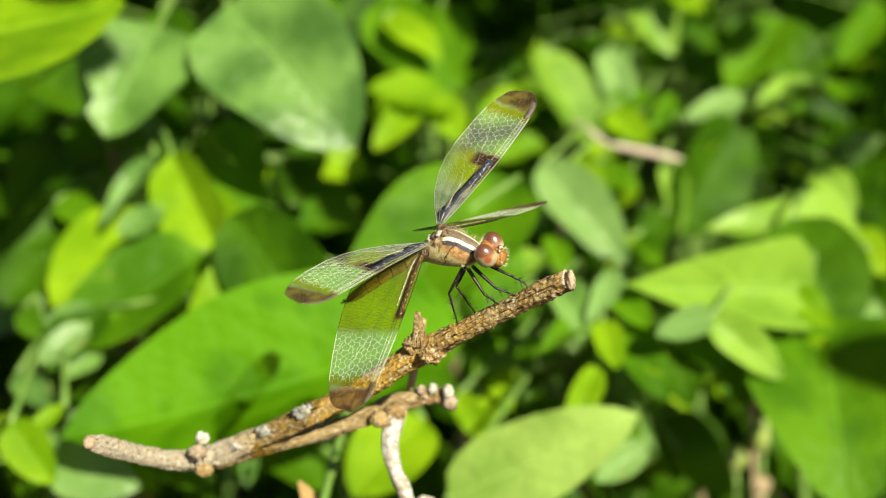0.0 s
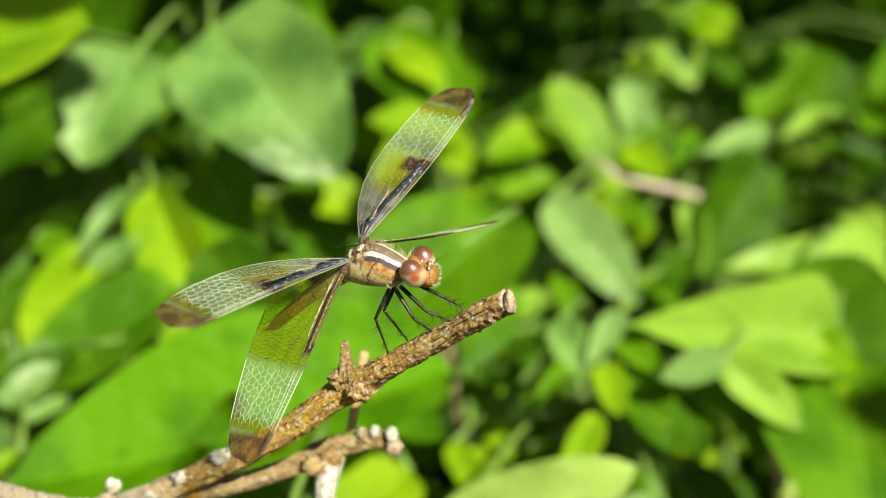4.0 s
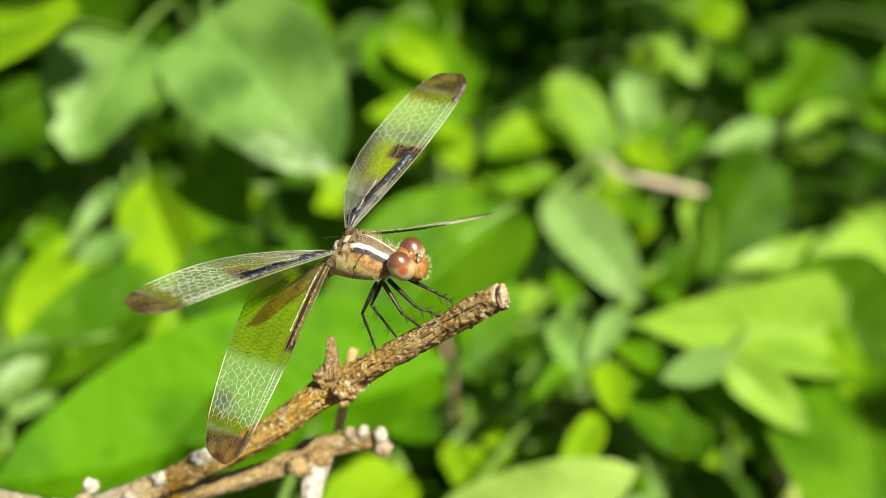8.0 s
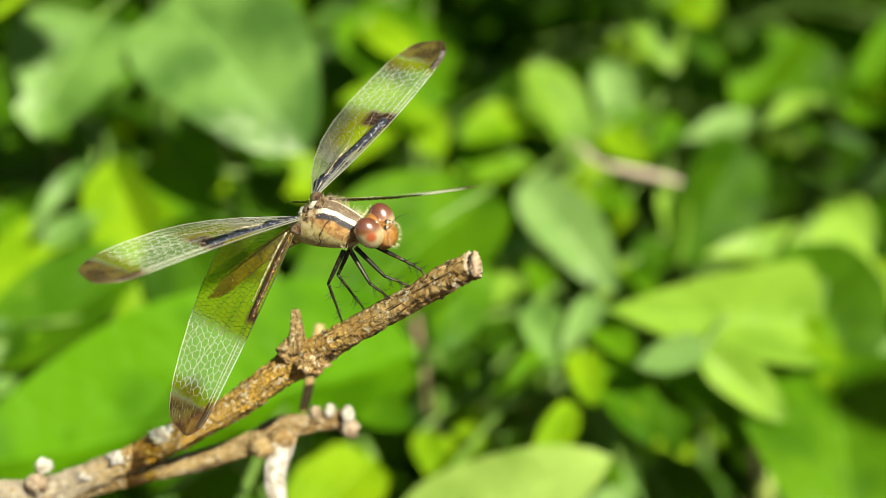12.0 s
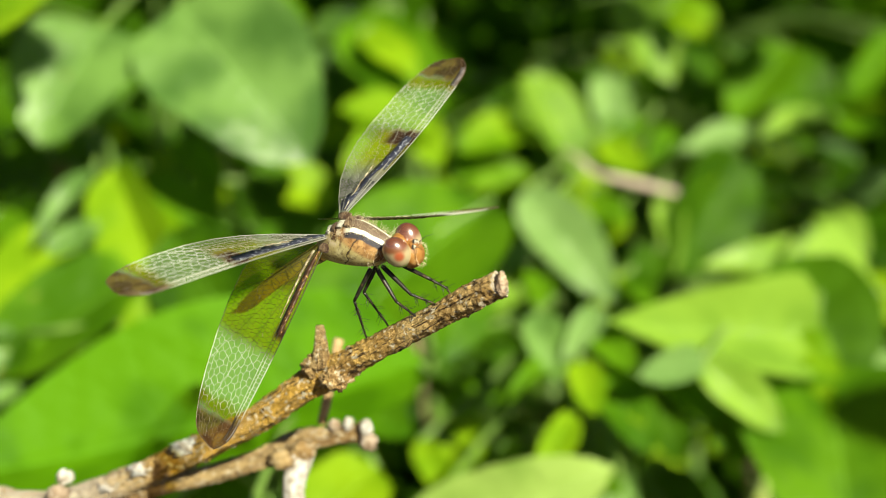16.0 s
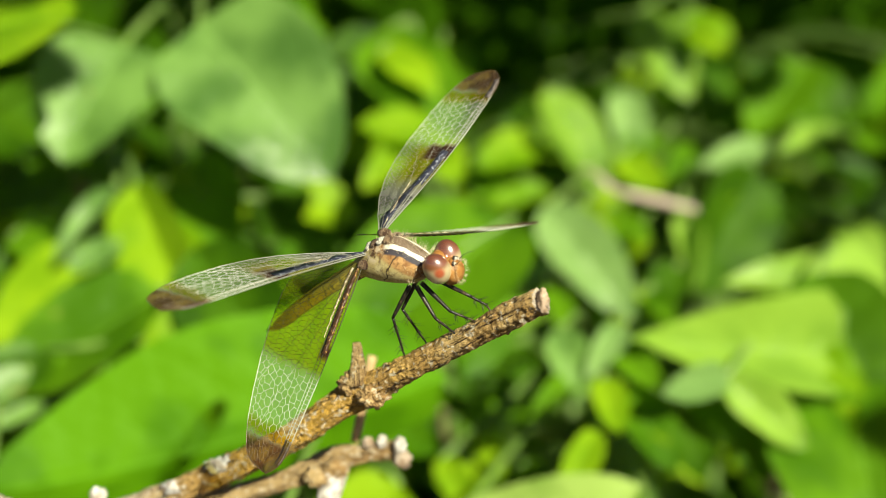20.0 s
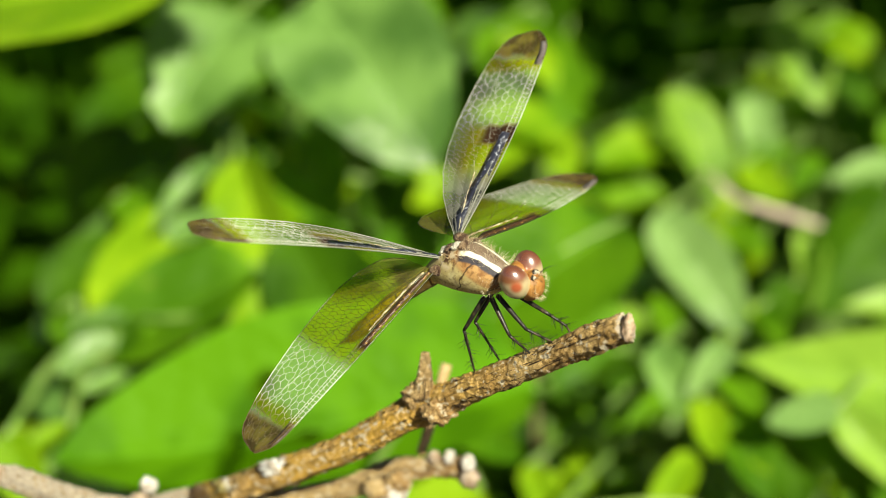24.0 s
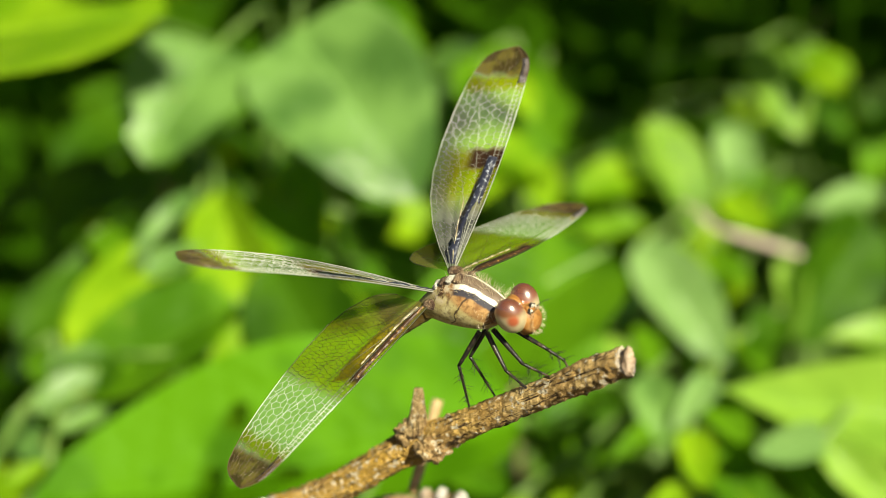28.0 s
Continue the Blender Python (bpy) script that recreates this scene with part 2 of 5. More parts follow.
def tube(rows, sides=8, per=6, rough=0.0, grain=1.0, closed=True, bm=None):
    """A tapered tube through rows of (x, y, z, radius), with bark-like unevenness of the given share of the radius."""
    bm = bm or bmesh.new()
    uvl = bm.loops.layers.uv.get("leaf") or bm.loops.layers.uv.new("leaf")
    line = spline(rows, per)
    rings, up, run = [], Vector((0.13, 0.21, 0.97)), 0.0
    for i, r in enumerate(line):
        a, b = line[max(i - 1, 0)], line[min(i + 1, len(line) - 1)]
        t = Vector(b[:3] - a[:3]).normalized()
        side = t.cross(up).normalized()
        up = side.cross(t).normalized()
        if i:
            run += float(np.linalg.norm(line[i][:3] - line[i - 1][:3]))
        ring = []
        for k in range(sides):
            w = 2 * math.pi * k / sides
            d = side * math.cos(w) + up * math.sin(w)
            q = Vector(r[:3]) + d * r[3]
            f = 1.0
            if rough:
                n1 = noise.noise(Vector((math.cos(w) * 2.2, math.sin(w) * 2.2, run * 420 * grain)))
                n2 = noise.noise(q * 1900 * grain)
                n3 = noise.noise(Vector((math.cos(w) * 5, math.sin(w) * 5, run * 130)))
                n4 = noise.noise(Vector((math.cos(w) * 4.5, math.sin(w) * 4.5, run * 90 + 7)))
                f += rough * (0.45 * n1 + 0.5 * n2 + 0.45 * n3 - 0.9 * max(0.0, 0.28 - abs(n4)) + 0.3 * noise.noise(q * 4200 * grain))
            ring.append((bm.verts.new(Vector(r[:3]) + d * r[3] * f), run, k / sides))
        rings.append(ring)
    for a, b in zip(rings, rings[1:]):
        for k in range(sides):
            k2 = (k + 1) % sides
            f = bm.faces.new((a[k][0], a[k2][0], b[k2][0], b[k][0]))
            for lp, (u, v) in zip(f.loops, ((a[k][1], k), (a[k][1], k + 1), (b[k][1], k + 1), (b[k][1], k))):
                lp[uvl].uv = (u * 120, v / sides)
    if closed:
        bm.faces.new([v[0] for v in reversed(rings[0])])
        bm.faces.new([v[0] for v in rings[-1]])
    return bm


def blob(centre, radii, turn=None, seg=16, rings=10, rough=0.0, freq=1.0, bm=None):
    """A rounded lump with uneven skin."""
    bm = bm or bmesh.new()
    made = bmesh.ops.create_uvsphere(bm, u_segments=seg, v_segments=rings, radius=1.0)["verts"]
    for v in made:
        d = v.co.copy()
        f = 1 + rough * noise.noise(d * 2.3 * freq + Vector(centre) * 700) + rough * 0.6 * noise.noise(d * 5.1 * freq)
        q = Vector((d.x * radii[0], d.y * radii[1], d.z * radii[2])) * f
        v.co = Vector(centre) + ((turn @ q) if turn else q)
    return bm


def loft(rows, sides=20, bm=None, caps=True, power=2.0, keel=0.0):
    """Rings across x: rows of (x, z, half width, half height)."""
    bm = bm or bmesh.new()
    rings = []
    for x, z, ry, rz in rows:
        ring = []
        for k in range(sides):
            a = 2 * math.pi * k / sides
            c, s = math.cos(a), math.sin(a)
            slim = 1 - keel * max(0.0, s) ** 1.5
            ring.append(bm.verts.new((x, slim * ry * math.copysign(abs(c) ** (2 / power), c), z + rz * math.copysign(abs(s) ** (2 / power), s))))
        rings.append(ring)
    for a, b in zip(rings, rings[1:]):
        for k in range(sides):
            bm.faces.new((a[k], b[k], b[(k + 1) % sides], a[(k + 1) % sides]))
    if caps:
        bm.faces.new(rings[0]), bm.faces.new(list(reversed(rings[-1])))
    return bm


# ---- leaves ----
def leaf_grid(shape, fold, bend, wave, seed, nx=14, ny=4):
    """Points, faces and coordinates of one leaf of unit length along x and unit width across y, its face to +z."""
    rng = random.Random(seed)
    ph, skew = rng.uniform(0, 6), rng.uniform(-0.06, 0.06)
    pts, uvs, faces = [], [], []
    for i in range(nx + 1):
        x = i / nx
        if shape == "heart":
            w = (min(1, x / 0.16) ** 0.5) * (1 - x ** 1.7) ** 1.0
        elif shape == "lance":
            w = math.sin(math.pi * x ** 0.8) ** 0.9
        elif shape == "round":
            w = (max(0.0, 1 - (2 * x - 1) ** 2)) ** 0.5
        elif shape == "broad":
            w = 2.05 * x ** 0.36 * (1 - x) ** 0.66
        else:
            w = 2.25 * x ** 0.5 * (1 - x) ** 0.72
        w *= 0.5
        for j in range(-ny, ny + 1):
            v = j / ny
            y = v * w * (1 + 0.03 * math.sin(9 * x + ph + v))
            z = fold * abs(v) * w + bend * (0.25 - (x - 0.5) ** 2) + wave * abs(v) * math.sin(11 * x + ph + (1.4 if v > 0 else 0))
            z += 0.02 * math.sin(4 * x + ph) + skew * v * w
            pts.append((x, y, z)), uvs.append((x, v))
    row = 2 * ny + 1
    for i in range(nx):
        for j in range(row - 1):
            a = i * row + j
            faces.append((a, a + row, a + row + 1, a + 1))
    return np.array(pts), faces, np.array(uvs)


def leaf_mesh(name, pts, faces, uvs, material):
    me = bpy.data.meshes.new(name)
    me.from_pydata([tuple(p) for p in pts], [], faces)
    lay = me.uv_layers.new(name="leaf")
    idx = np.empty(len(me.loops), int)
    me.loops.foreach_get("vertex_index", idx)
    lay.data.foreach_set("uv", np.asarray(uvs, float)[idx].ravel())
    me.polygons.foreach_set("use_smooth", np.ones(len(me.polygons), bool))
    me.materials.append(material)
    me.update()
    return me


LEAVES = {}


def leaf_data(shape, material, k):
    key = (shape, material.name, k)
    if key not in LEAVES:
        r = random.Random(k * 7 + len(shape))
        LEAVES[key] = leaf_mesh("leaf", *leaf_grid(shape, r.uniform(0.1, 0.3), r.uniform(-0.1, 0.28), r.uniform(0.0, 0.022), k), material)
    return LEAVES[key]


def leaf_turn(base, tip, face, width):
    x = Vector(tip) - Vector(base)
    z = Vector(face)
    z = (z - x * (z.dot(x) / x.dot(x))).normalized()
    y = z.cross(x).normalized()
    n = x.length
    m = Matrix((x, y * width, z * n)).transposed().to_4x4()
    m.translation = base
    return m


def leaf(plant, base, tip, width, face, shape="ovate", material=None, k=0, slim=1.0):
    ob = new("leaf", leaf_data(shape, material or M_LEAF, k))
    ob.parent = plant
    ob.matrix_parent_inverse = Matrix.Translation(-plant.location)
    ob.matrix_basis = leaf_turn(base, tip, face, width)
    # the leaf's stalk, back to the plant's stem
    foot = plant["stem_foot"]
    top = plant["stem_top"]
    u = min(max((base[2] - 0.02 - foot[2]) / max(top[2] - foot[2], 0.01), 0.05), 1.0)
    s = [foot[i] + (top[i] - foot[i]) * u for i in range(3)]
    mid = [(s[i] + base[i]) / 2 + (0.012 if i == 2 else 0.004) for i in range(3)]
    stalk = part("leaf_stalk", tube([(*s, 0.0009 * slim), (*mid, 0.0008 * slim), (*base, 0.0008 * slim)], 6, 4), M_STEM, plant)
    stalk.matrix_parent_inverse = Matrix.Translation(-plant.location)
    return ob


def plant(name, foot, top, label, category, red=False):
    ob = empty(name, foot, label, category)
    ob["stem_foot"], ob["stem_top"] = foot, top
    mid = [(foot[i] + top[i]) / 2 + (0.01 if i == 0 else 0.0) for i in range(3)]
    s = part("stem", tube([(foot[0], foot[1], foot[2] - 0.01, 0.0026), (*mid, 0.0019), (*top, 0.0012)], 8, 6), M_REDSTEM if red else M_STEM, ob)
    s.matrix_parent_inverse = Matrix.Translation(-Vector(foot))
    return ob


def thicket(name, label, count, xs, ys, zs, size, seed, material, shapes=("ovate",), ratio=(0.45, 0.75), lean=0.5, category="undergrowth", arch=(-0.06, 0.03), bare=0.25):
    """Many leafy sprigs that nobody could count: stems from the ground with leaves along them, in one mesh."""
    rng = random.Random(seed)
    grids = [leaf_grid(s, rng.uniform(0.05, 0.35), rng.uniform(-0.1, 0.3), 0.02, i, 8, 3) for i, s in enumerate(shapes * 2)]
    P, F, U, n = [], [], [], 0
    for _ in range(count):
        x, y, top = rng.uniform(*xs), rng.uniform(*ys), rng.uniform(*zs)
        dx, dy = rng.uniform(-0.05, 0.05), rng.uniform(*arch)
        steps = max(3, int(top / 0.05))
        az = rng.uniform(0, 6.28)
        for i in range(steps):
            f = (i + 1) / steps
            base = Vector((x + dx * f, y + dy * f, top * f))
            if f < bare:
                continue
            for side in (0, 1):
                if rng.random() < 0.15:
                    continue
                a = az + side * math.pi + i * 1.4 + rng.uniform(-0.5, 0.5)
                ln = rng.uniform(*size) * (1.1 - 0.45 * f)
                d = Vector((math.cos(a), math.sin(a), rng.uniform(-0.7, 0.35))).normalized()
                g = grids[rng.randrange(len(grids))]
                face = Vector((rng.uniform(-lean, lean), rng.uniform(-0.9, 0.1) * lean * 1.6, 1.0))
                m = leaf_turn(base + d * 0.008, base + d * (ln + 0.008), face, ln * rng.uniform(*ratio))
                q = np.c_[g[0], np.ones(len(g[0]))] @ np.array(m).T
                P.append(q[:, :3]), U.append(g[2]), F.extend([tuple(v + n for v in fc) for fc in g[1]])
                n += len(q)
        # the stem, three-sided
        a, b = Vector((x, y, -0.01)), Vector((x + dx, y + dy, top))
        ring = [(math.cos(2.1 * k) * 0.0016, math.sin(2.1 * k) * 0.0016, 0) for k in range(3)]
        P.append(np.array([tuple(a + Vector(r)) for r in ring] + [tuple(b + Vector(r) * 0.5) for r in ring]))
        U.append(np.array([(0.3, 0.5)] * 6))
        F.extend([(n, n + 1, n + 4, n + 3), (n + 1, n + 2, n + 5, n + 4), (n + 2, n, n + 3, n + 5)])
        n += 6
    return tagged(new(name, leaf_mesh(name, np.vstack(P), F, np.vstack(U), material)), label, category, kind="stuff")


def patch(owner, count, origin, right, up, depth, size, materials, seed, shapes=("ovate", "round"), ratio=(0.55, 0.85)):
    """Small leaves strewn over a slanting patch of a plant: an origin, two edges, a depth behind it."""
    rng = random.Random(seed)
    o, r, u = Vector(origin), Vector(right), Vector(up)
    n = r.cross(u).normalized()
    n = -n if n.y < 0 else n
    for i in range(count):
        base = o + r * rng.random() + u * rng.random() + n * rng.uniform(0, depth)
        ln = rng.uniform(*size)
        a = rng.uniform(0, 6.28)
        d = Vector((math.cos(a), -0.25 + 0.4 * math.sin(a), rng.uniform(-0.8, 0.35))).normalized()
        face = Vector((rng.uniform(-0.5, 0.5), rng.uniform(-0.8, 0.1), rng.uniform(0.5, 1.1)))
        leaf(owner, tuple(base), tuple(base + d * ln), ln * rng.uniform(*ratio), tuple(face), rng.choice(shapes), rng.choice(materials), rng.randrange(9), 0.5)


def berry(name, at, radii, material, label, category, stalk_to, seed=0):
    """A bud, seed head or dry scrap on its own thin stalk from the ground."""
    ob = empty(name, (stalk_to[0], stalk_to[1], 0.0), label, category)
    inv = Matrix.Translation((-stalk_to[0], -stalk_to[1], 0.0))
    b = part("head", blob(at, radii, None, 14, 10, 0.35, 1.3), material, ob)
    s = part("stalk", tube([(*stalk_to, 0.0016), ((stalk_to[0] + at[0]) / 2 + 0.006, (stalk_to[1] + at[1]) / 2, at[2] * 0.55, 0.0013), (*at, 0.0009)], 6, 5), M_DRY if material == M_DRY else M_STEM, ob)
    b.matrix_parent_inverse = s.matrix_parent_inverse = inv
    return ob


# ---- ground and thicket ----
def ground():
    bm = bmesh.new()
    n, half = 90, 1.6
    grid = {}
    for i in range(n + 1):
        for j in range(n + 1):
            x, y = -half + 2 * half * i / n, -half + 2 * half * j / n
            q = Vector((x * 6, y * 6, 0))
            grid[i, j] = bm.verts.new((x, y + 0.5, 0.03 * noise.noise(q) + 0.012 * noise.noise(q * 4)))
    for i in range(n):
        for j in range(n):
            bm.faces.new((grid[i, j], grid[i + 1, j], grid[i + 1, j + 1], grid[i, j + 1]))
    rim = [grid[i, 0] for i in range(n + 1)] + [grid[n, j] for j in range(1, n + 1)] + [grid[i, n] for i in range(n - 1, -1, -1)] + [grid[0, j] for j in range(n - 1, 0, -1)]
    far = []
    for v in rim:
        d = Vector((v.co.x, v.co.y - 0.5, 0)).normalized()
        far.append(bm.verts.new((d.x * 400, d.y * 400, 0)))
    for k in range(len(rim)):
        bm.faces.new((rim[k], far[k], far[(k + 1) % len(rim)], rim[(k + 1) % len(rim)]))
    tagged(part("ground", bm, M_SOIL), "dark soil with dry leaf litter under the plants", "ground", kind="structure")


ground()
# added growth: the leafy tops stay out of view and block the sun
thicket("arching_undergrowth", "tall arching undergrowth added so that its unseen leafy tops shade the plants", 26, (-0.30, 0.45), (0.62, 0.85), (0.50, 0.62), (0.05, 0.08), 13, M_SHADED, ("ovate", "lance"), arch=(-0.26, -0.10), bare=0.80)
thicket("leafy_undergrowth", "dense dark green undergrowth behind the plants", 150, (-0.42, 0.40), (0.60, 1.05), (0.30, 0.62), (0.05, 0.09), 11, M_SHADED, ("ovate", "lance", "heart"))
thicket("distant_undergrowth", "deep green undergrowth further back", 230, (-1.1, 1.1), (1.05, 1.9), (0.35, 0.85), (0.06, 0.11), 14, M_SHADED, ("ovate", "lance"))
thicket("low_herbs", "low small-leaved herbs between the stems", 130, (-0.28, 0.34), (0.40, 0.62), (0.10, 0.27), (0.025, 0.05), 12, M_LEAF, ("ovate", "round"))

# added shrub, out of view: its branch hangs over the place and throws dappled shade on it
overhang = empty("unseen_shade_shrub", (0.62, 0.42, 0.0), "unseen leafy green branch added over the plants to cast dappled shade", "shrub")
overhang["stem_foot"], overhang["stem_top"] = (0.40, 0.42, 0.60), (-0.20, 0.42, 0.64)
_b = part("branch", tube([(0.62, 0.42, -0.01, 0.007), (0.60, 0.42, 0.35, 0.006), (0.40, 0.42, 0.60, 0.0045), (0.10, 0.425, 0.63, 0.003), (-0.20, 0.42, 0.64, 0.002), (-0.32, 0.42, 0.62, 0.001)], 10, 8, 0.05), M_STEM, overhang)
_b.matrix_parent_inverse = Matrix.Translation(-overhang.location)
# leaves set sunward of the spots they are to darken
leaf(overhang, (0.0648, 0.0481, 0.6457), (0.0921, 0.0574, 0.6372), 0.0200, (0.42, -0.67, 0.62), "ovate", M_LEAF, 0, 0.4)
leaf(overhang, (0.1751, 0.0493, 0.6266), (0.1550, 0.0535, 0.6448), 0.0200, (0.42, -0.67, 0.62), "broad", M_LEAF, 1, 0.4)
leaf(overhang, (0.1756, 0.0361, 0.6440), (0.1780, 0.0206, 0.6257), 0.0200, (0.42, -0.67, 0.62), "ovate", M_LEAF, 2, 0.4)
leaf(overhang, (0.1873, 0.1477, 0.6268), (0.2122, 0.1755, 0.6399), 0.0300, (0.42, -0.67, 0.62), "broad", M_LEAF, 3, 0.4)
leaf(overhang, (0.2377, 0.1741, 0.6281), (0.1974, 0.1563, 0.6362), 0.0300, (0.42, -0.67, 0.62), "ovate", M_LEAF, 4, 0.4)
leaf(overhang, (0.2201, 0.1691, 0.6396), (0.2431, 0.1681, 0.6229), 0.0200, (0.42, -0.67, 0.62), "broad", M_LEAF, 5, 0.4)
leaf(overhang, (0.2779, 0.1437, 0.6188), (0.2710, 0.1571, 0.6380), 0.0200, (0.42, -0.67, 0.62), "ovate", M_LEAF, 6, 0.4)
leaf(overhang, (0.3275, 0.1083, 0.6332), (0.3105, 0.0834, 0.6176), 0.0300, (0.42, -0.67, 0.62), "broad", M_LEAF, 7, 0.4)
leaf(overhang, (0.3118, 0.1014, 0.6261), (0.3374, 0.1155, 0.6240), 0.0250, (0.42, -0.67, 0.62), "ovate", M_LEAF, 8, 0.4)
leaf(overhang, (0.3276, -0.0505, 0.6201), (0.3092, -0.0521, 0.6308), 0.0170, (0.42, -0.67, 0.62), "broad", M_LEAF, 0, 0.4)

# broad-leaved plant, upper left of the dragonfly
broad_a = plant("broad_leaved_plant", (-0.1095, 0.3922, 0), (-0.0874, 0.4478, 0.3807), "broad-leaved green plant with large oval leaves", "plant")
# leaves of broad_a
leaf(broad_a, (-0.0732, 0.3439, 0.3876), (-0.0847, 0.3219, 0.3639), 0.0278, (0.08, -0.75, 0.66), "broad", M_PALE, 0)
leaf(broad_a, (-0.0545, 0.3412, 0.3914), (-0.0221, 0.3163, 0.3606), 0.0352, (0.01, -0.77, 0.63), "broad", M_PALE, 1)
leaf(broad_a, (-0.0797, 0.3750, 0.3864), (-0.0703, 0.3564, 0.3626), 0.0153, (0.15, -0.75, 0.64), "ovate", M_LEAF, 2)
leaf(broad_a, (-0.0469, 0.3909, 0.3949), (-0.0353, 0.3756, 0.3798), 0.0167, (-0.03, -0.71, 0.70), "ovate", M_BRIGHT, 3)
leaf(broad_a, (-0.0645, 0.3747, 0.3530), (-0.0527, 0.3599, 0.3395), 0.0110, (-0.05, -0.70, 0.72), "ovate", M_BRIGHT, 4)
leaf(broad_a, (-0.0718, 0.3832, 0.3486), (-0.0683, 0.3693, 0.3389), 0.0090, (-0.02, -0.57, 0.82), "ovate", M_LIME, 5)
leaf(broad_a, (-0.0892, 0.3741, 0.3559), (-0.0850, 0.3611, 0.3486), 0.0111, (-0.06, -0.50, 0.86), "round", M_LEAF, 6)
leaf(broad_a, (-0.1283, 0.3967, 0.3666), (-0.1020, 0.3832, 0.3541), 0.0200, (0.12, -0.54, 0.83), "ovate", M_LEAF, 7)
leaf(broad_a, (-0.0416, 0.3926, 0.3396), (-0.0488, 0.3776, 0.3287), 0.0137, (0.16, -0.63, 0.76), "ovate", M_LEAF, 8)
leaf(broad_a, (-0.0476, 0.3659, 0.3848), (-0.0266, 0.3573, 0.3867), 0.0145, (-0.24, -0.40, 0.88), "ovate", M_BRIGHT, 1)
leaf(broad_a, (-0.129, 0.2888, 0.3874), (-0.0689, 0.2958, 0.4017), 0.0771, (0.05, -0.35, 0.93), "ovate", M_LIME, 4)
# leaves at the left
broad_b = plant("leafy_plant", (-0.1318, 0.3451, 0), (-0.1005, 0.3806, 0.3452), "bushy plant with bright yellow-green leaves", "plant", red=True)
# leaves of broad_b
leaf(broad_b, (-0.1129, 0.3719, 0.3542), (-0.1237, 0.3527, 0.3324), 0.0156, (0.08, -0.77, 0.64), "lance", M_LEAF, 0)
leaf(broad_b, (-0.1011, 0.3925, 0.3500), (-0.1232, 0.3756, 0.3367), 0.0211, (-0.06, -0.57, 0.82), "ovate", M_LEAF, 1)
leaf(broad_b, (-0.0784, 0.3418, 0.3530), (-0.0910, 0.3251, 0.3384), 0.0066, (0.14, -0.71, 0.69), "lance", M_PALE, 2)
leaf(broad_b, (-0.0712, 0.3325, 0.3554), (-0.0532, 0.3023, 0.3273), 0.0186, (-0.36, -0.74, 0.56), "ovate", M_LIME, 3)
leaf(broad_b, (-0.0696, 0.3463, 0.3490), (-0.0467, 0.3243, 0.3282), 0.0224, (0.42, -0.35, 0.83), "ovate", M_BRIGHT, 4)
leaf(broad_b, (-0.0643, 0.3345, 0.3448), (-0.0505, 0.3198, 0.3312), 0.0085, (-0.05, -0.71, 0.71), "ovate", M_LIME, 5)
leaf(broad_b, (-0.0761, 0.3362, 0.3370), (-0.1026, 0.3132, 0.3222), 0.0309, (-0.01, -0.53, 0.85), "ovate", M_LIME, 6)
leaf(broad_b, (-0.0705, 0.3265, 0.3326), (-0.0863, 0.3112, 0.3225), 0.0195, (-0.02, -0.54, 0.84), "ovate", M_BRIGHT, 7)
leaf(broad_b, (-0.1043, 0.3542, 0.3328), (-0.1253, 0.3394, 0.3251), 0.0168, (0.24, -0.70, 0.68), "ovate", M_LEAF, 8)
leaf(broad_b, (-0.1100, 0.3504, 0.3383), (-0.0933, 0.3387, 0.3321), 0.0095, (-0.00, -0.47, 0.88), "ovate", M_BRIGHT, 0)
leaf(broad_b, (-0.0726, 0.3181, 0.3452), (-0.0803, 0.3062, 0.3432), 0.0076, (0.42, -0.41, 0.81), "round", M_PALE, 1)
leaf(broad_b, (-0.0252, 0.3572, 0.3270), (-0.0482, 0.3457, 0.3287), 0.0153, (0.26, -0.39, 0.88), "ovate", M_BRIGHT, 2)
leaf(broad_b, (-0.0501, 0.3809, 0.3381), (-0.0392, 0.3663, 0.3253), 0.0146, (-0.05, -0.68, 0.73), "ovate", M_LEAF, 3)
leaf(broad_b, (-0.0552, 0.3506, 0.3288), (-0.0357, 0.3388, 0.3219), 0.0101, (0.02, -0.48, 0.88), "ovate", M_LIME, 4)
leaf(broad_b, (-0.1117, 0.3405, 0.3258), (-0.1201, 0.3263, 0.3173), 0.0147, (0.21, -0.59, 0.78), "ovate", M_LEAF, 5)
leaf(broad_b, (-0.0535, 0.3150, 0.3332), (-0.0610, 0.3012, 0.3258), 0.0107, (0.03, -0.49, 0.87), "ovate", M_LIME, 6)
leaf(broad_b, (-0.0611, 0.3102, 0.3360), (-0.0960, 0.2915, 0.3198), 0.0263, (-0.08, -0.56, 0.83), "ovate", M_BRIGHT, 3)
# the great leaf below the twig
broad_c = plant("large_leaved_plant", (-0.0416, 0.2757, 0), (-0.0247, 0.2833, 0.3089), "plant with a very large bright green leaf", "plant")
# leaves of broad_c
leaf(broad_c, (0.0034, 0.2671, 0.3316), (-0.0808, 0.2451, 0.3213), 0.0371, (0.02, -0.49, 0.87), "ovate", M_BROAD, 7)
leaf(broad_c, (-0.0505, 0.2997, 0.3492), (-0.0213, 0.2696, 0.3195), 0.0237, (-0.14, -0.76, 0.63), "ovate", M_LEAF, 8)
leaf(broad_c, (0.0179, 0.3154, 0.3509), (-0.0245, 0.2802, 0.3199), 0.0364, (-0.09, -0.60, 0.80), "ovate", M_BRIGHT, 0)
leaf(broad_c, (-0.0075, 0.2806, 0.3031), (-0.0242, 0.2651, 0.2927), 0.0204, (-0.02, -0.54, 0.84), "ovate", M_LIME, 1)
